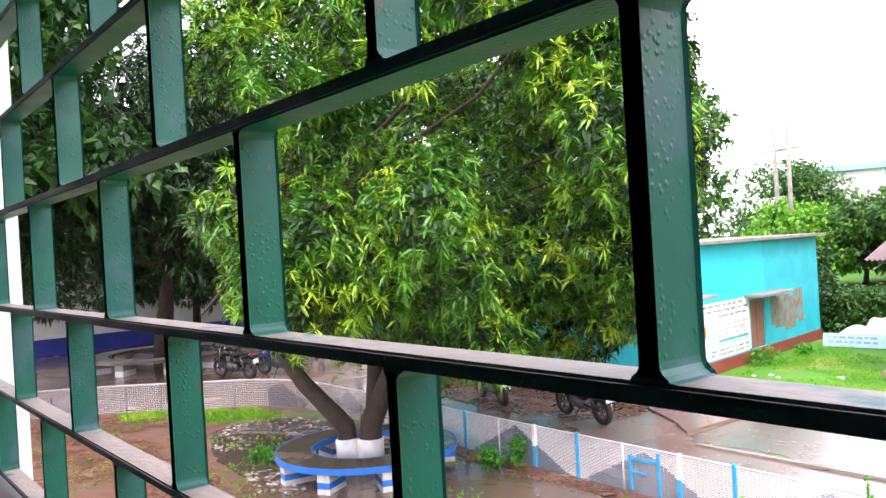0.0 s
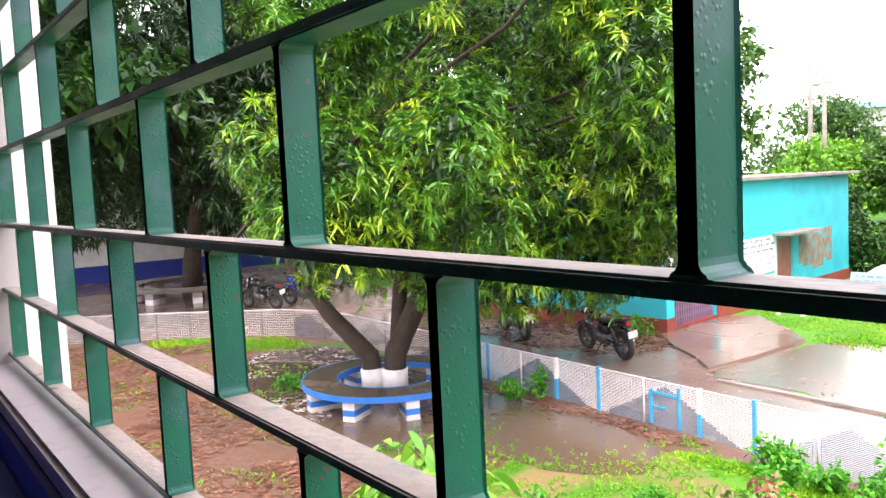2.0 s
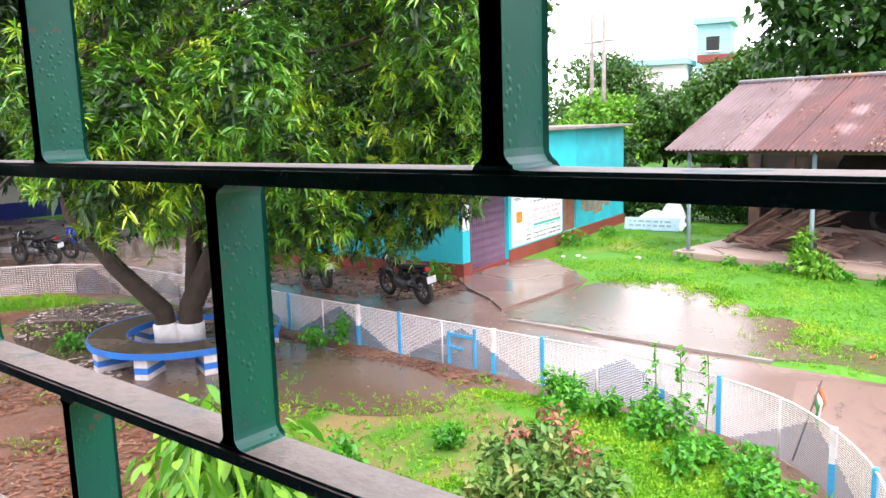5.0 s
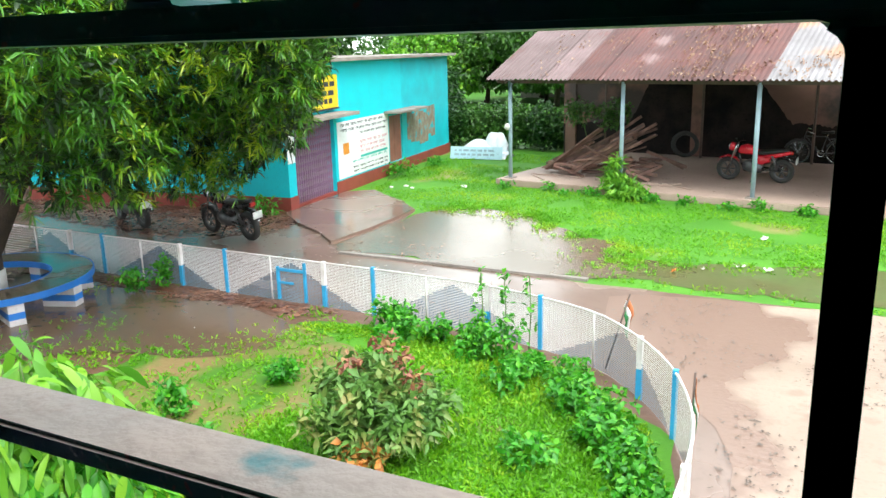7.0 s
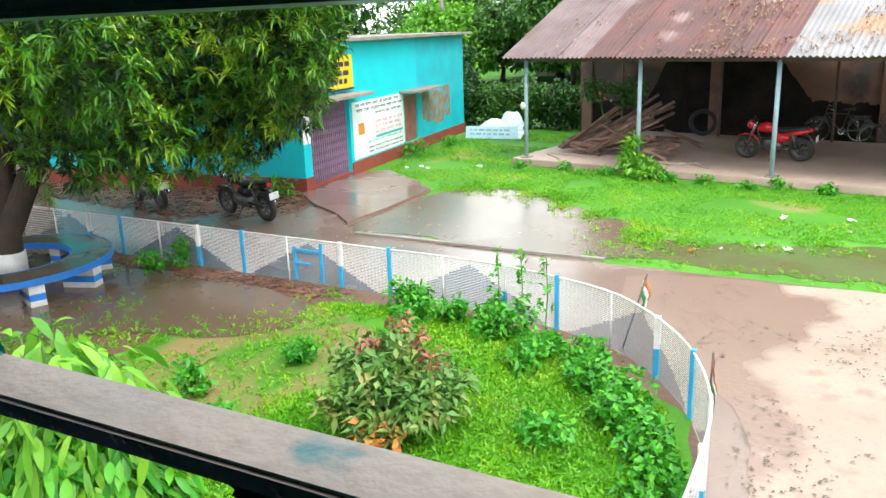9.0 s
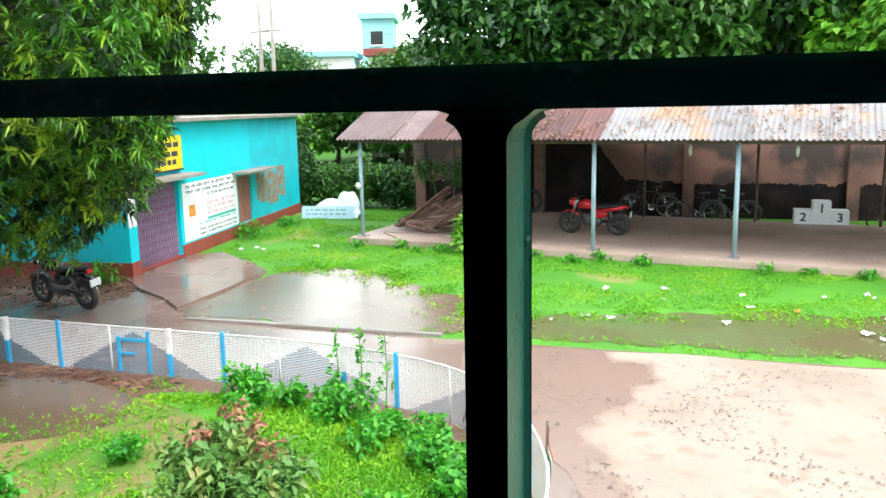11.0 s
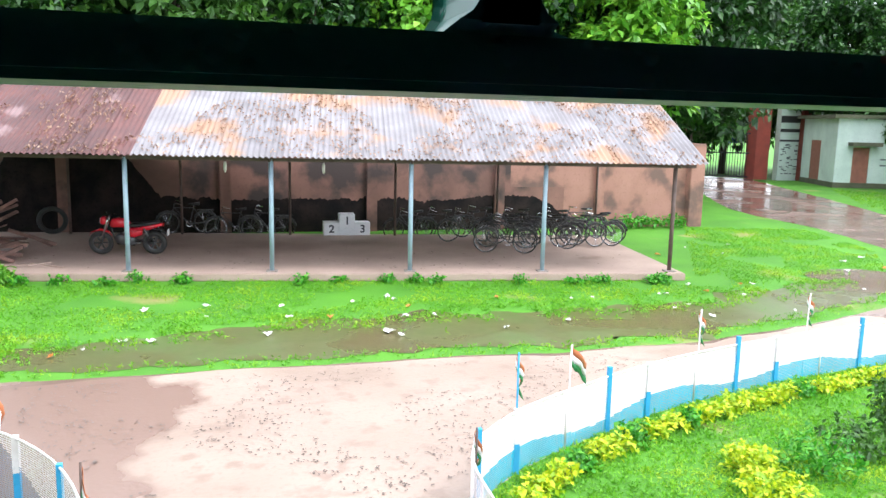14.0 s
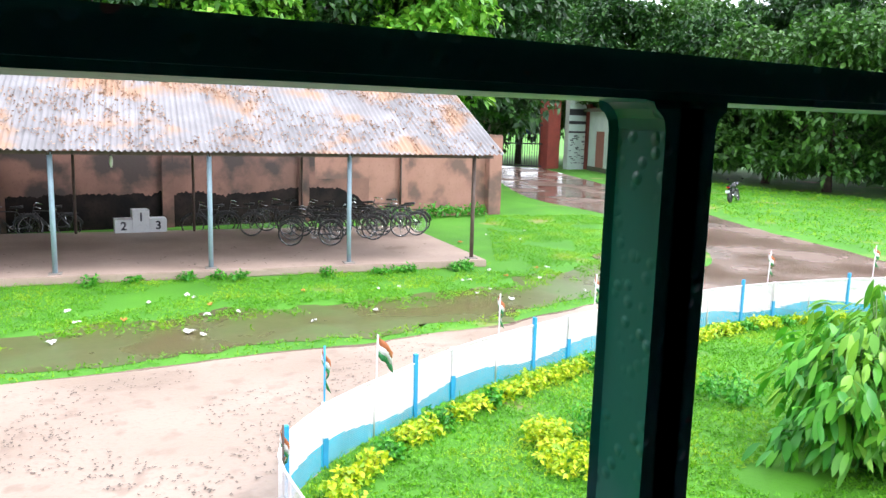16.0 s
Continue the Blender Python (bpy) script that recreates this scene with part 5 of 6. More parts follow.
# local x along the door side, y along the dark window side
box("wall", (0, 0, 0.35), (1.1, 0.25, 4.6), M["mint"], gh)
box("wall", (2.2, 0, 0.35), (5.6, 0.25, 4.6), M["mint"], gh)
box("wall", (1.1, 0, 2.7), (2.2, 0.25, 4.6), M["mint"], gh)
box("plinth", (-0.03, -0.03, 0), (5.63, 6, 0.35), M["moss_concrete"], gh)
box("side_wall", (0, 0.25, 0.35), (0.25, 2.6, 4.6), M["mint"], gh)
box("side_wall", (0, 4.4, 0.35), (0.25, 6.0, 4.6), M["mint"], gh)
box("side_wall", (0, 2.6, 3.1), (0.25, 4.4, 4.6), M["mint"], gh)
box("side_door", (0.03, 2.6, 0.35), (0.09, 4.4, 3.1), M["brown_door"], gh, "dark red-brown side door")
box("rear_wall", (0.25, 5.75, 0.35), (5.6, 6, 4.6), M["mint"], gh)
box("end_wall", (5.35, 0.25, 0.35), (5.6, 5.75, 4.6), M["mint"], gh)
box("roof_slab", (-0.4, -0.4, 4.6), (6.0, 6.4, 4.85), M["moss_concrete"], gh, "mossy roof slab")
box("door", (1.1, 0.1, 0.35), (2.2, 0.16, 2.7), M["brown_door"], gh, "faded red door")
box("door_hood", (0.75, -0.7, 2.8), (2.7, -0.002, 3.05), M["moss_concrete"], gh, "mossy concrete hood")
for z in (1.9, 1.5):
    box("lettering", (2.9, -0.012, z), (4.3, -0.002, z + 0.07), M["ink"], gh)
bw = tagged(box("wall_west", (-38.4, -6, 0.75), (-38.1, 24, 3.9), M["white_wall"]), "white yard wall with deep blue painted base", "wall", kind="structure")
box("blue_base", (-38.4, -6, 0), (-38.07, 24, 0.75), M["blue_paint"], bw, "deep blue painted base")
tagged(box("wall_north", (-38.1, 23.6, 0), (-23, 23.9, 3.2), M["pink_wall"]), "stained boundary wall", "wall", kind="structure")

# ---- far houses ----
M["far_white"] = mat("far_white_wall", (0.75, 0.72, 0.7), (0.65, 0.62, 0.6), 0.5, 0.8, fine=4, bump=0)
M["far_teal"] = mat("far_teal_wall", (0.3, 0.55, 0.6), (0.25, 0.48, 0.52), 0.5, 0.8, fine=4, bump=0)


def far_house(label, x, y, yaw, w, d, h, wall_m, roof_m, wins):
    b = tagged(empty("house", x, y, 0, yaw), label, "house")
    box("wall", (0, 0, 0), (w, d, h), wall_m, b)
    box("roof", (-0.3, -0.4, h), (w + 0.3, d + 0.3, h + 0.5), roof_m, b)
    for wx, wz in wins:
        f_ = box("window", (wx, -0.06, wz), (wx + 1.1, -0.003, wz + 1.2), M["dark"], b)
        box("sill", (wx - 0.1, -0.2, wz - 0.12), (wx + 1.2, -0.062, wz), M["far_white"], f_)
    return b


far_house("white house with a red-brown parapet", -22.0, 56, 15, 7, 8, 7.4, M["far_white"], M["red_paint"], ((1, 4.6), (4, 4.6), (1, 1.2), (4, 1.2)))
far_house("tall teal stair tower house", -28.0, 70, 15, 2.8, 5, 11.6, M["far_teal"], M["far_teal"], ((0.8, 9.3), (0.8, 6)))
far_house("low house with teal sheet roof", -36, 66, 15, 8, 6, 8.2, M["far_white"], M["far_teal"], ((1, 5.5), (4, 5.5)))
for x, y in ((-26.4, 48.1), (-25.2, 47.5)):
    p = tagged(empty("utility_pole", x, y), "grey concrete utility pole", "utility pole", "poles behind the yard")
    tube("shaft", [(0, 0, 0), (0, 0, 10.5)], [0.17, 0.11], M["concrete"], p)
    box("cross_arm", (-0.7, -0.05, 8.6), (0.7, 0.05, 8.72), M["concrete"], p)

# ---- far and middle trees ----
def dome_tree(label, x, y, r, base, h, n, count, m_, leaf, width, seed, r0=0.3):
    b = crown_blobs((x, y), r, h, base, n, seed, (r * 0.2, r * 0.38))
    return tree(label, x, y, [(x, y, 0), (x + 0.1, y, base * 0.5), (x + 0.2, y + 0.1, base + 1), (x + 0.1, y, base + h * 0.45)], b, count, m_, leaf, width * 1.15, 5, seed, 0.5, 0.6, 1.0, 7, r0)


rng = random.Random(31)
for i, (x, y, r, base, h, m_) in enumerate((
        (-6.2, 34, 4.2, 5.0, 7, "leaf_dark"), (-1.5, 34, 4.5, 4.2, 8, "leaf_mid"), (4, 36, 4.5, 3.4, 8, "leaf_dark"), (8.5, 33.5, 3.6, 4.0, 7, "leaf_bright"), (13, 35, 4.2, 3.2, 8, "leaf_dark"),
        (17, 33, 3.6, 4.0, 7.5, "leaf_bright"), (21.5, 36, 4.5, 3.6, 9, "leaf_dark"), (26, 40, 4.2, 6.0, 9.5, "leaf_dark"), (31.5, 47, 4.2, 8.0, 10, "leaf_dark"), (43, 56, 5, 4, 9, "leaf_mid"),
        (48, 44, 5, 2.0, 9, "leaf_dark"), (46, 36, 4.5, 1.2, 9, "leaf_mid"), (44, 30, 4.2, 0.8, 9, "leaf_mid"), (47, 24, 4.6, 0.8, 9, "leaf_dark"), (44, 17, 4.5, 0.8, 9, "leaf_mid"), (52, 40, 5.5, 1.0, 12, "leaf_dark"), (53, 30, 5.5, 1.0, 12, "leaf_mid"), (37, 62, 4.5, 1.5, 10, "leaf_mid"), (45, 50, 4.5, 4.8, 8, "leaf_dark"), (50, 49, 5, 2, 11, "leaf_mid"), (41, 58, 4.5, 6.5, 7, "leaf_dark"))):
    dome_tree("broad leafy tree behind the yard wall", x, y, r, base, h, 60, 2600, M[m_], 0.42, 0.12, 40 + i)
for i, (x, y, r, base, h, m_) in enumerate(((2, 45, 6, 3.5, 11, "leaf_dark"), (10, 47, 6, 3.5, 12, "leaf_dark"), (18, 48, 6, 3.5, 12, "leaf_mid"), (26, 52, 6, 3.5, 12, "leaf_dark"), (33, 68, 6.5, 1.5, 14, "leaf_dark"), (48, 64, 6.5, 4, 13, "leaf_dark"),
                                             (57, 52, 6.5, 3, 13, "leaf_mid"), (58, 40, 6.5, 2, 13, "leaf_dark"), (58, 28, 6, 2, 12, "leaf_dark"))):
    dome_tree("tall tree beyond the yard", x, y, r, base, h, 60, 2600, M[m_], 0.55, 0.15, 110 + i)
for i, (x, y, r, base, h, m_) in enumerate((
        (-18.6, 51.7, 3.2, 0.4, 4.4, "leaf_mid"), (-22.3, 50.3, 3.2, 0.4, 4.2, "leaf_mid"), (-25.5, 48.7, 3.2, 0.4, 4.4, "leaf_bright"), (-15.4, 53, 3.2, 0.4, 4.8, "leaf_mid"), (-21, 27, 4.0, 2.2, 8, "leaf_mid"), (-19.5, 20, 3.6, 3.0, 7, "leaf_dark"),
        (-24, 19, 4.2, 2.6, 8.5, "leaf_dark"), (-31, 19, 4.5, 2.6, 9, "leaf_dark"), (-37, 14, 4.5, 3.2, 9, "leaf_dark"), (-43, 8, 4.5, 3, 9, "leaf_mid"), (-36, 4, 4.0, 3.6, 8, "leaf_dark"), (-33, 62, 5, 1, 7, "leaf_mid"),
        (-16.5, 48, 3.5, 2, 5, "leaf_mid"), (-45, 18, 5, 2, 9, "leaf_mid"), (-22.5, 3.4, 3.8, 4.4, 7, "leaf_dark"), (-20.4, 56, 3.4, 0.4, 5.2, "leaf_dark"), (-15.8, 29, 1.8, 0.2, 2.8, "leaf_dark"))):
    near = r < 2.8
    dome_tree("leafy tree at the edge of the yard", x, y, r, base, h, 50, 4200 if near else 2800, M[m_], 0.2 if near else 0.34, 0.05 if near else 0.09, 70 + i, 0.22)


# ---- low plants ----
def clump(name, label, category, pts, m_, leaf, width, per, droop, seed, kind="", group="", spread=1.0, stems=2):
    pts = np.asarray(pts, float)
    o = pts.mean(axis=0)
    o[2] = 0
    root = tagged(empty(name, *o[:2]), label, category, group)
    if kind:
        root["kind"] = kind
    n_ = np.zeros_like(pts)
    n_[:, 2] = 0.6
    for k in range(stems):
        q = pts[(k * 37) % len(pts)] - o
        tube("stem", [(q[0] * 0.2, q[1] * 0.2, 0), (q[0] * 0.6, q[1] * 0.6, q[2] * 0.6), tuple(q)], [0.012, 0.009, 0.004], M["stem"], root, sides=5)
    leaf_cloud("foliage", pts - o, n_, m_, root, leaf, width, per, droop, seed, kind, spread)
    return root


M["leaf_yellow"] = leaf_mat("yellow_hedge_leaves", (0.22, 0.42, 0.015), (0.46, 0.58, 0.01), (0.72, 0.72, 0.015))
M["leaf_croton"] = leaf_mat("croton_leaves", (0.06, 0.17, 0.03), (0.15, 0.3, 0.06), (0.34, 0.3, 0.1), clumps=3.0)
M["leaf_red"] = leaf_mat("red_young_leaves", (0.2, 0.08, 0.05), (0.36, 0.13, 0.09), (0.42, 0.26, 0.1))
M["leaf_orange"] = leaf_mat("orange_leaves", (0.6, 0.2, 0.05), (0.7, 0.3, 0.08), (0.75, 0.42, 0.12))
M["leaf_herb"] = leaf_mat("herb_leaves", (0.03, 0.2, 0.012), (0.06, 0.32, 0.015), (0.14, 0.44, 0.02))
M["blade"] = leaf_mat("grass_blades", (0.085, 0.3, 0.006), (0.16, 0.42, 0.01), (0.4, 0.53, 0.02), 0.5, 0.3, clumps=0.8)
M["stem"] = mat("green_stem", (0.1, 0.2, 0.04), (0.08, 0.14, 0.03), 10, 0.6, fine=40, bump=0.1)
rg = np.random.default_rng(12)


def bush_pts(x, y, r, h, n, base=0.1):
    u = rg.normal(size=(n, 3))
    u /= np.linalg.norm(u, axis=1, keepdims=True)
    q = rg.random(n) ** 0.45
    return np.stack([x + u[:, 0] * r * q, y + u[:, 1] * r * q, base + h / 2 + u[:, 2] * q * h / 2], 1)


clump("croton_bush", "bushy croton with reddish green leaves", "bush", np.concatenate([bush_pts(-3.76 + 0.5 * math.cos(a_) * q, 5.72 + 0.46 * math.sin(a_) * q, 0.25, rg.uniform(0.3, 0.5), 60, h_) for a_, q, h_ in [(0.3, 1, 0.25), (1.2, 0.9, 0.3), (2.1, 1, 0.2), (3.0, 0.9, 0.35), (3.9, 1, 0.2), (4.8, 0.9, 0.1), (5.6, 1, 0.3), (0, 0.1, 0.5), (2.5, 0.5, 0.55), (4.6, 0.6, 0.4), (5.8, 0.6, 0.42), (1.0, 0.4, 0.1), (4.2, 0.5, 0.05)]]), M["leaf_croton"], 0.13, 0.026, 6, 0.5, 5, stems=14)
clump("croton_tips", "reddish young leaves on top of the croton", "bush", np.concatenate([bush_pts(-3.72 + dx, 5.75 + dy, 0.13, 0.18, 10, h_) for dx, dy, h_ in ((0.15, 0.1, 0.86), (-0.1, 0.2, 0.92), (0.35, -0.05, 0.7), (-0.3, -0.1, 0.75))]), M["leaf_red"], 0.1, 0.02, 4, 0.4, 8, stems=6)
clump("orange_flowers", "orange leaves at the foot of the croton", "flowers", bush_pts(-3.65, 5.2, 0.22, 0.2, 22), M["leaf_orange"], 0.11, 0.035, 5, 0.2, 6)
# weeds along the inside of the garden fence
line = smooth_line([(-5.4, 8.7, 0), (-4.2, 8.5, 0), (-3, 8.0, 0), (-2.2, 7.3, 0), (-1.6, 6.5, 0), (-1.25, 5.6, 0)], 0.28)
for k, p in enumerate(line):
    h = rg.uniform(0.2, 0.4) + (0.2 if k % 6 == 0 else 0)
    clump("weed", "leafy green weed along the garden fence", "weed", bush_pts(p.x + rg.uniform(-.15, .15), p.y + rg.uniform(-.25, .05), 0.26, h, 55, 0.02), M["leaf_herb"], 0.09, 0.026, 5, 0.3, 100 + k, group="weeds along the fence")
for k, (x, y, h, r) in enumerate(((-6.1, 5.4, 0.45, 0.2), (-7.0, 4.8, 0.6, 0.28), (-7.4, 5.2, 0.5, 0.22), (-5.2, 4.8, 0.4, 0.18), (-9.9, 9.0, 0.5, 0.2), (-10.0, 8.5, 0.45, 0.22), (-5.6, 6.6, 0.3, 0.2), (-4.9, 7.7, 0.4, 0.22), (-3.2, 7.4, 0.35, 0.25), (-2.4, 6.0, 0.3, 0.3), (-13.7, 6.2, 0.3, 0.3))):
    clump("weed", "leafy green weed in the garden bed", "weed", bush_pts(x, y, r, h, 45, 0.02), M["leaf_herb"], 0.09, 0.026, 5, 0.3, 150 + k, group="weeds in the garden bed")
for k, (x, y) in enumerate(((-3.75, 8.75), (-3.4, 8.72), (-4.05, 8.7))):
    w = tagged(empty("tall_weed", x, y), "thin tall weed beside the fence", "weed", "weeds along the fence")
    tube("stem", [(0, 0, 0), (0.03, 0, 0.5), (0.0, 0.02, 0.95)], 0.008, M["stem"], w, sides=5)
    leaf_cloud("foliage", np.stack([rg.normal(0, 0.04, 14), rg.normal(0, 0.04, 14), rg.uniform(0.3, 0.98, 14)], 1), np.tile([0, 0, 0.3], (14, 1)), M["leaf_herb"], w, 0.09, 0.025, 3, 0.3, 60 + k)


def big_leaf_plant(label, x, y, h, stems, leaf, width, m_, seed, top_m=None, reach=0.55):
    """Stems with long stalks of paired, large drooping leaves."""
    g = random.Random(seed)
    t = tagged(empty("leafy_plant", x, y), label, "plant")
    for s in range(stems):
        a_ = g.random() * math.tau
        b0 = Vector((0.12 * math.cos(a_), 0.12 * math.sin(a_), 0))
        hh = h * g.uniform(0.6, 1.0)
        tip = Vector((0.28 * math.cos(a_), 0.28 * math.sin(a_), hh))
        tube("stem", [b0, b0.lerp(tip, 0.5) + Vector((0, 0, 0.05)), tip], [0.016, 0.012, 0.007], M["stem"], t, sides=6)
        C, N = [], []
        for k in range(9):
            f = 0.3 + 0.7 * k / 8
            base = b0.lerp(tip, f)
            q = g.random() * math.tau
            d = Vector((math.cos(q), math.sin(q), g.uniform(0.0, 0.5)))
            for j in range(5):
                u_ = (j + 1) / 5
                c_ = base + d * reach * u_ * g.uniform(0.8, 1.1) - Vector((0, 0, 0.25 * u_ * u_))
                C.append(tuple(c_))
                N.append((d.x * 0.9, d.y * 0.9, -0.25))
        leaf_cloud("foliage", C, N, top_m if (top_m and hh > h * 0.85) else m_, t, leaf, width, 3, 0.6, seed + s, spread=0.5, sag=0.4, rounded=True)
    return t


big_leaf_plant("young plant with large bright green drooping leaves", -5.25, 3.45, 1.65, 9, 0.19, 0.036, M["leaf_bright"], 7)
big_leaf_plant("low dark green broad-leaved plant", -5.05, 3.3, 1.0, 7, 0.17, 0.034, M["leaf_herb"], 17)
big_leaf_plant("tall bushy plant with large dark green leaves", 8.3, 4.9, 1.85, 14, 0.2, 0.042, M["leaf_herb"], 27, M["leaf_bright"], 0.7)
big_leaf_plant("tall bushy plant with large dark green leaves", 9.1, 5.0, 1.9, 10, 0.2, 0.042, M["leaf_herb"], 37, M["leaf_bright"], 0.7)
# yellow hedge inside the lawn fence
line = smooth_line([(2.75, 6.3, 0), (3.2, 6.95, 0), (4.2, 7.6, 0), (5.4, 8.15, 0), (7, 8.65, 0), (9, 9.1, 0), (11, 9.4, 0), (12.8, 9.45, 0), (14.5, 9.2, 0)], 0.32)
for k, p in enumerate(line):
    m_ = "leaf_herb" if rg.random() < 0.15 else "leaf_yellow"
    clump("hedge_plant", "low yellow-green hedge plant beside the fence", "hedge", bush_pts(p.x, p.y, 0.22, rg.uniform(0.16, 0.26), 40, 0.0), M[m_], 0.08, 0.026, 5, 0.2, 200 + k, group="yellow hedge plants")
for k, (x, y, r, h, m_) in enumerate(((5.6, 6.9, 0.3, 0.3, "leaf_yellow"), (6.3, 6.7, 0.5, 0.5, "leaf_herb"), (5.4, 6.2, 0.4, 0.3, "leaf_yellow"), (7.2, 7.0, 0.5, 0.4, "leaf_mid"), (8.0, 7.4, 0.25, 0.9, "leaf_mid"), (8.8, 7.0, 0.5, 0.35, "leaf_herb"))):
    clump("lawn_bush", "small ragged bush on the lawn", "bush", bush_pts(x, y, r, h, 110, 0.0), M[m_], 0.08, 0.022, 5, 0.3, 260 + k, group="bushes on the lawn")
clump("shed_shrub", "bright green shrub in front of the shed", "bush", np.concatenate([bush_pts(-5.1, 19.4, 0.45, 0.6, 90, 0.0), bush_pts(-4.7, 19.0, 0.5, 0.35, 80, 0.0), bush_pts(-5.25, 19.6, 0.25, 0.95, 50, 0.1)]), M["leaf_bright"], 0.2, 0.03, 5, 0.6, 280)
clump("vine", "green creeper over the heap of wood", "plant", np.concatenate([bush_pts(-7.0, 22.2, 0.5, 0.7, 70, 1.5), bush_pts(-6.2, 22.8, 0.6, 0.9, 80, 1.3)]), M["leaf_mid"], 0.14, 0.04, 5, 0.4, 281)
for k in range(26):
    a_ = rg.uniform(-0.2, 19.7)
    clump("verge_weed", "leafy weed along the shed floor", "weed", bush_pts(-8.3 + a_ * 0.987 - 0.08, 20.2 - a_ * 0.158 - rg.uniform(0.45, 0.75), 0.25, rg.uniform(0.12, 0.26), 26, 0), M["leaf_herb"], 0.09, 0.03, 4, 0.2, 300 + k, group="weeds along the shed")
clump("wall_weeds", "green creeper at the foot of the wall", "weed", np.concatenate([bush_pts(x, 26.2, 0.6, 0.5, 60, 0) for x in (12.8, 13.6, 14.6, 15.6, 16.6)]), M["leaf_herb"], 0.14, 0.04, 4, 0.3, 340)
clump("house_weeds", "weeds growing at the foot of the cyan wall", "weed", np.concatenate([bush_pts(-12.0, 20.4, 0.5, 0.5, 60, 0), bush_pts(-11.9, 22.5, 0.4, 0.3, 40, 0), bush_pts(-12.0, 14.2, 0.3, 0.45, 30, 0)]), M["leaf_herb"], 0.16, 0.025, 4, 0.4, 341)


for k in range(9):
    clump("hedge_bush", "dense green bush behind the shed and the building", "bush", bush_pts(-13.6 + 0.62 * k, 27.4 + 0.5 * (k % 2), 0.75, rg.uniform(1.2, 1.9), 420, 0.0), M["leaf_mid" if k % 3 else "leaf_dark"], 0.15, 0.04, 5, 0.3, 360 + k, group="bushes behind the building")


# ---- grass ----
def inside(poly, x, y):
    hit = np.zeros(len(x), bool)
    for (x0, y0), (x1, y1) in zip(poly, poly[1:] + poly[:1]):
        c_ = (y0 > y) != (y1 > y)
        hit ^= c_ & (x < (x1 - x0) * (y - y0) / (y1 - y0 + 1e-12) + x0)
    return hit


def grass(name, label, poly, count, leaf, width, seed, thin=0.0, m_="blade", z=0.02, bare=None):
    r_ = np.random.default_rng(seed)
    p = np.array(poly)
    x = r_.uniform(p[:, 0].min(), p[:, 0].max(), count)
    y = r_.uniform(p[:, 1].min(), p[:, 1].max(), count)
    k_ = inside(poly, x, y)
    x, y = x[k_], y[k_]
    if thin:
        k_ = np.array([noise.noise(Vector((a_ * 0.7, b_ * 0.7, seed))) > thin for a_, b_ in zip(x, y)])
        x, y = x[k_], y[k_]
    if bare:
        k_ = ~inside(bare, x, y) | (r_.random(len(x)) < 0.16)
        x, y = x[k_], y[k_]
    C = np.stack([x, y, np.full(len(x), z)], 1)
    n_ = np.tile([0, 0, 1.6], (len(C), 1))
    ob = leaf_cloud(name, C, n_, M[m_], None, leaf, width, 4, 0.2, seed)
    return tagged(ob, label, "grass", kind="stuff")


grass("garden_grass_blades", "fresh green grass in the garden", [(-1.0, 0.7), (-1.0, 5.6), (-1.6, 7.2), (-2.8, 8.3), (-5, 8.8), (-6.6, 8.3), (-6.0, 7.4), (-7, 6.6), (-7.5, 5.6), (-6.6, 4.6), (-7.5, 3), (-7, 0.7)], 42000, 0.075, 0.011, 51, -0.4, bare=[(-4.6, 6.4), (-4.9, 7.4), (-5.6, 8.2), (-6.7, 8.3), (-6.2, 7.4), (-7.4, 6.7), (-7.9, 5.6), (-7.2, 4.6), (-6.2, 4.2), (-5.4, 5.0), (-5.2, 5.8)])
grass("garden_sparse_blades", "sparse weeds on the garden soil", [tuple(p) for p in GARDEN], 7000, 0.08, 0.009, 52, 0.15)
grass("bench_side_blades", "yellowish grass by the fence behind the bench", [(-17.4, 7.4), (-17.2, 8.4), (-18.6, 8.2), (-20.4, 6.4), (-21.4, 4.6), (-20, 4.8), (-18.4, 6.2)], 5000, 0.1, 0.012, 61, -0.2)
grass("lawn_blades", "short bright lawn grass", [tuple(p) for p in LAWN if p[0] < 16] + [(16, 0.6)], 48000, 0.065, 0.009, 53, -0.45)
grass("verge_blades", "green grass in front of the shed", [(-11.6, 18.2), (-8.8, 16.2), (-5.5, 15.6), (-3.5, 14), (3, 14.8), (10, 14.9), (14.5, 16.8), (17.5, 17), (20, 20), (21.5, 25), (17, 26), (11.6, 17), (-8.3, 19.7), (-9, 26), (-12.4, 25.8)], 60000, 0.065, 0.009, 54, -0.2)
grass("road_edge_blades", "grass edge beside the road", [(-4, 11.95), (0, 11.8), (6, 11.68), (8, 11.8), (11, 12.5), (14, 13.5), (17.5, 15.2), (17, 15.5), (13, 13.7), (8, 12.2), (0, 12.25), (-4, 12.3)], 6000, 0.07, 0.01, 55)
grass("fence_foot_blades", "grass strip outside the garden fence", [(-0.85, 1), (-0.82, 5.2), (-0.6, 4.8), (-0.35, 3.4), (-0.3, 1)], 1500, 0.08, 0.009, 56)
grass("far_grass_blades", "grass on the far side of the path", [(23.5, 13.5), (25.4, 19), (26.8, 22), (32, 33), (38, 42), (42, 38), (42, 14)], 9000, 0.14, 0.02, 57)

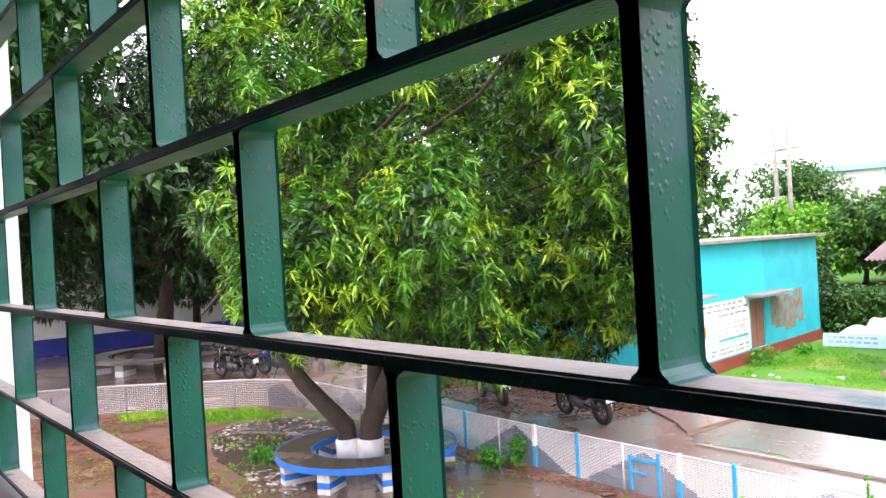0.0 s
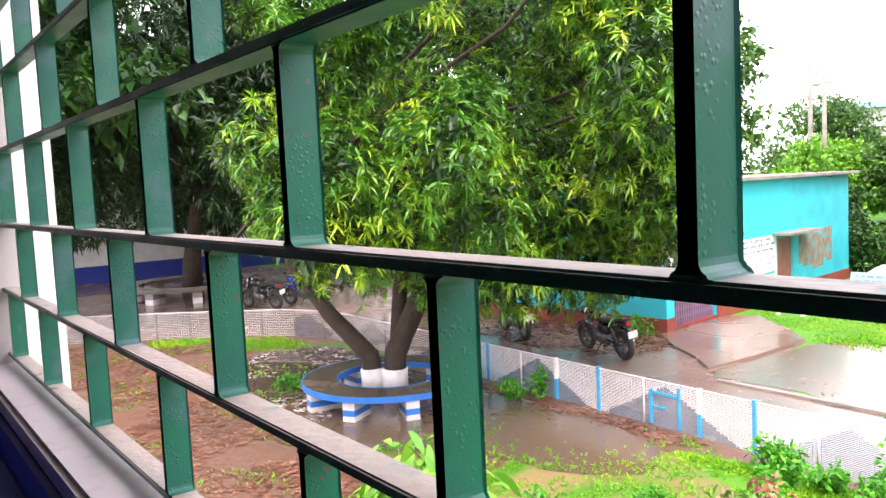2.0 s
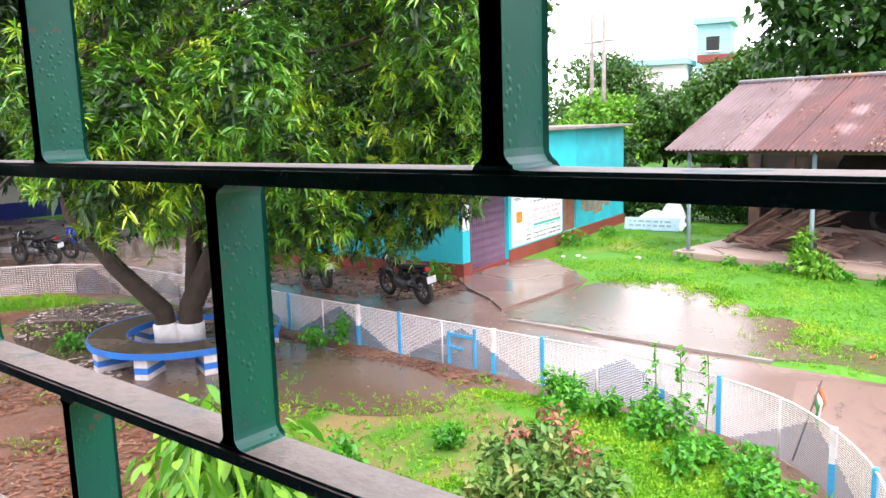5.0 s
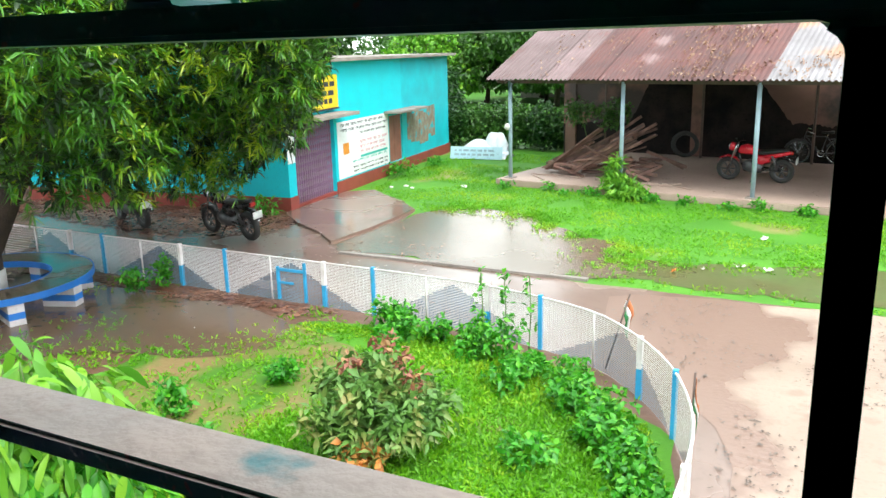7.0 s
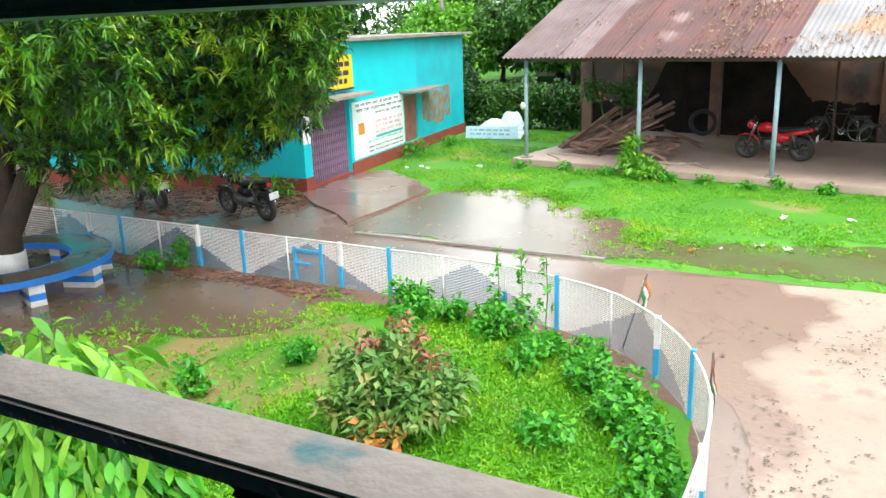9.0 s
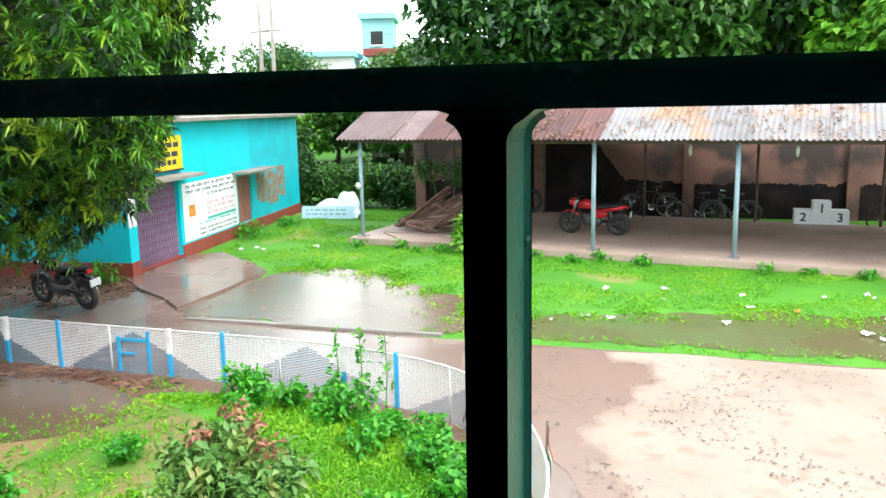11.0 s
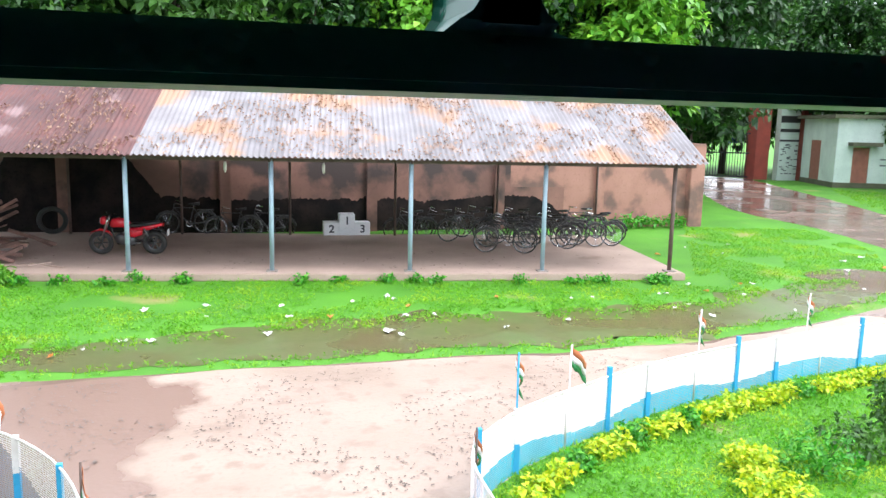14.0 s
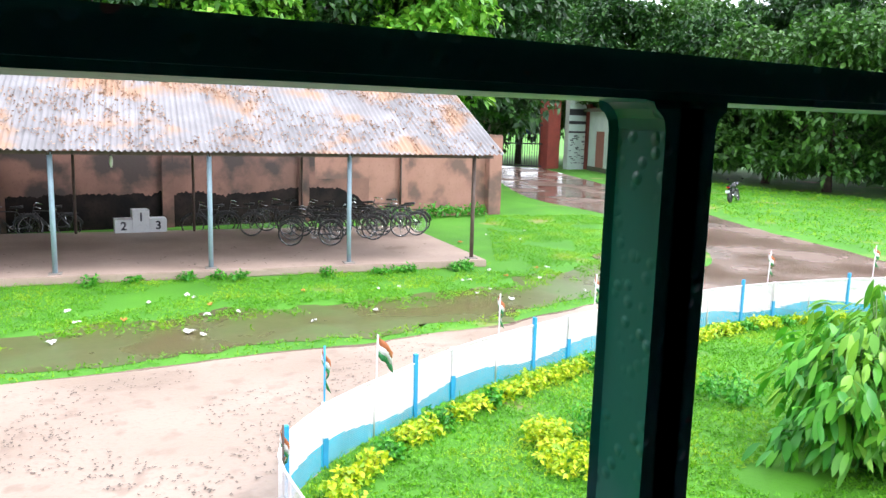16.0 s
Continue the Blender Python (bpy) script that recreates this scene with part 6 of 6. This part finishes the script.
def rim(name, label, line, count, leaf, seed, wide=0.45):
    """Weedy tufts along the edge of a puddle."""
    pts = smooth_line([(*p, 0) for p in line], 0.1)
    r_ = np.random.default_rng(seed)
    P = np.array([pts[k][:2] for k in r_.integers(0, len(pts), count)]) + r_.normal(0, wide, (count, 2)) * 0.6  # ragged edge
    keep = np.array([noise.noise(Vector((a_ * 1.3, b_ * 1.3, seed))) > -0.1 for a_, b_ in P])
    P = P[keep]
    ob = leaf_cloud(name, np.column_stack([P, np.full(len(P), 0.02)]), np.tile([0, 0, 1.2], (len(P), 1)), M["blade"], None, leaf, leaf * 0.14, 5, 0.2, seed)
    return tagged(ob, label, "grass", kind="stuff")


rim("puddle_rim_weeds", "weeds standing in the edge of the garden puddle", [(-9.7, 5.0), (-8.8, 6.0), (-7.6, 6.4), (-6.4, 7.2), (-6.6, 8.3)], 700, 0.08, 58, 0.6)
rim("yard_rim_grass", "grass standing in the edge of the yard puddle", [(-8.7, 16.4), (-6.9, 16.7), (-5.5, 15.6), (-4.1, 14.5), (-3.2, 13.1)], 1600, 0.09, 59, 0.5)
rim("strip_rim_grass", "grass standing in the flooded strip", [(-3.5, 13.3), (-1.5, 14), (3, 14.6), (7, 14.5), (10, 14.6), (13, 15.6), (15.4, 16.4)], 3000, 0.08, 60, 0.7)

# ---- wires and small fittings ----
def cable(label, a_, b_, sag, r=0.012):
    p = [Vector(a_).lerp(Vector(b_), k / 16) - Vector((0, 0, sag * 4 * (k / 16) * (1 - k / 16))) for k in range(17)]
    tagged(tube("cable", p, r, M["iron"], None, sides=5), label, "cable")


cable("thin black cable across the far trees", (20, 30, 6.6), (46, 33, 5.6), 0.5)
cable("thin black cable over the cyan building", (-9.6, 11.5, 5.4), (-13.4, 26.5, 3.2), 0.25, 0.008)
cable("thin black cable between the poles", (-26.4, 48.1, 9.4), (-8, 60, 9.2), 0.8)
for a_ in (8.6, 10.9):
    x, y = -8.3 + a_ * 0.987 + 0.1, 20.2 - a_ * 0.158 + 0.6
    h_ = tagged(empty("bulb_holder", x, y), "pale bulb holder hanging under the shed eave", "lamp", "bulb holders under the eave")
    tube("cord", [(0, 0, 3.2), (0, 0, 2.68)], 0.006, M["iron"], h_, sides=5)
    tube("holder", [(0, 0, 2.7), (0, 0, 2.62), (0, 0, 2.5), (0, 0, 2.44)], [0.025, 0.04, 0.035, 0.01], M["paper"], h_)
tagged(tube("insulator", [(-8.37, 20.13, 1.5), (-8.37, 20.13, 1.6), (-8.37, 20.13, 1.68)], [0.05, 0.085, 0.04], M["paper"]), "white insulator tied to the shed post", "insulator")
tagged(box("kerb", (-8.4, 11.86, 0), (-3.6, 11.96, 0.05), M["concrete"]), "low worn cement kerb beside the puddle", "kerb", kind="structure")

# ---- litter on the ground ----
M["brown_leaf"] = leaf_mat("fallen_brown_leaves", (0.1, 0.042, 0.028), (0.23, 0.095, 0.06), (0.4, 0.22, 0.15), 0.3, 0.0, clumps=1.5)
# leaves coloured pale to stand in for white glints on the water
M["glint_leaf"] = leaf_mat("glint_pale_leaves", (0.16, 0.1, 0.08), (0.42, 0.34, 0.3), (0.75, 0.68, 0.64), 0.16, 0.0)
M["grit"] = mat("dark_grit", (0.16, 0.12, 0.1), (0.1, 0.08, 0.07), 4, 0.8, fine=20, bump=0.1)


def scatter(name, label, poly, count, leaf, width, seed, m_, thin=-1.0, per=2, z=0.03, nz=0.15):
    r_ = np.random.default_rng(seed)
    p = np.array(poly)
    x, y = r_.uniform(p[:, 0].min(), p[:, 0].max(), count), r_.uniform(p[:, 1].min(), p[:, 1].max(), count)
    k_ = inside(poly, x, y)
    x, y = x[k_], y[k_]
    k_ = np.array([noise.noise(Vector((a_ * 0.8, b_ * 0.8, seed))) > thin for a_, b_ in zip(x, y)])
    x, y = x[k_], y[k_]
    C = np.stack([x, y, np.full(len(x), z)], 1)
    ob = leaf_cloud(name, C, np.tile([0, 0, nz], (len(C), 1)), M[m_], None, leaf, width, per, 0.0, seed, spread=1.0)
    v = np.empty(len(ob.data.vertices) * 3)
    ob.data.vertices.foreach_get("co", v)
    v = v.reshape(-1, 3)
    v[:, 2] = z + (v[:, 2] - z) * 0.15 + 0.01
    v[:, 2] = np.maximum(v[:, 2], z - 0.004)
    ob.data.vertices.foreach_set("co", v.ravel())
    return tagged(ob, label, "leaf litter", kind="stuff")


scatter("garden_leaf_litter", "wet brown fallen leaves on the garden soil", [(-7, 0.8), (-7.5, 5), (-9, 5.5), (-10, 4.6), (-12, 5.0), (-14.6, 5.3), (-16.5, 6.0), (-17.6, 7.3), (-19, 8.2), (-21.5, 5), (-22.4, 0.8)], 11000, 0.095, 0.022, 81, "brown_leaf", -0.25, 4)
scatter("fence_leaf_litter", "brown leaves along the foot of the fence", [(-6.5, 8.55), (-6.5, 9.0), (-13.5, 9.1), (-13.5, 8.6)], 500, 0.11, 0.03, 82, "brown_leaf", -1, 3)
scatter("wall_leaf_litter", "reddish fallen leaves under the tree by the building", [(-10.4, 12.6), (-11.3, 14.6), (-15, 14.6), (-19, 15), (-20, 12.6), (-13, 11.8)], 2600, 0.13, 0.035, 83, "brown_leaf", -0.5, 4)
scatter("puddle_leaf_litter", "floating leaves, coloured pale to stand in for glints on the puddle", [(-12.6, 8.5), (-14.5, 8.8), (-16.6, 8.5), (-17.4, 7.2), (-16.2, 6.2), (-14.4, 5.6), (-12.0, 5.3), (-11.0, 5.6), (-12.6, 6.4)], 700, 0.12, 0.034, 84, "glint_leaf", -0.1, 4, 0.034)
scatter("road_grit", "dark grit on the damp concrete", [(-0.5, 2), (-1, 8), (-4, 11.5), (6, 11.3), (8, 11), (4, 8.4), (2, 6.5), (1.9, 2)], 7000, 0.04, 0.012, 85, "grit", -0.02, 2, 0.016)
scatter("yard_grit", "bits of leaves on the wet paving", [(-22, 12), (-12, 12), (-9, 15), (-5, 11.8), (-5, 9.6), (-16, 9.8), (-22, 9.5)], 700, 0.06, 0.02, 86, "brown_leaf", -0.2, 2, 0.016)
scatter("shed_litter", "leaf bits on the shed floor", [(-7.5, 20.3), (10.5, 17.4), (11, 20), (-6, 23)], 500, 0.07, 0.02, 87, "grit", 0.05, 2, 0.19)
lit = random.Random(77)
for k in range(46):
    x = lit.uniform(-3, 19)
    y = 14.6 + lit.uniform(-1.8, 1.6) + max(0, (x - 10) * 0.25)
    if x > 10 and lit.random() < 0.4:
        y += lit.uniform(1, 6)
    s_ = lit.uniform(0.035, 0.09)
    bm = bmesh.new()
    bmesh.ops.create_grid(bm, x_segments=3, y_segments=2, size=1)
    for v_ in bm.verts:
        v_.co = Vector((v_.co.x * s_ + lit.uniform(-.02, .02), v_.co.y * s_ * 0.6 + lit.uniform(-.02, .02), 0.03 + lit.uniform(0, 0.06)))
    ob = tagged(part("litter", bm, M["paper"] if lit.random() < 0.85 else M["leaf_orange"]), "crumpled scrap of pale litter on the grass", "litter", "scraps on the grass")
    ob.matrix_world = pose(x, y, 0, 0, 0, lit.uniform(0, 180))
    ob.modifiers.new("thick", "SOLIDIFY").thickness = 0.006
for k, (x, y, s_) in enumerate(((-10.9, 18.9, .07), (-10.6, 18.7, .06), (-11.2, 18.6, .06), (-9.3, 19.3, .1), (-7.9, 7.6, .05), (-7.0, 5.4, .06))):
    bm = bmesh.new()
    bmesh.ops.create_icosphere(bm, subdivisions=2, radius=s_)
    for v_ in bm.verts:
        v_.co *= 1 + 0.35 * noise.noise(v_.co * 14)
        v_.co.z *= 0.4
    ob = tagged(part("litter", bm, M["paper"]), "pale crumpled bag on the ground", "litter", "scraps on the grass")
    ob.location = (x, y, s_ * 0.3)
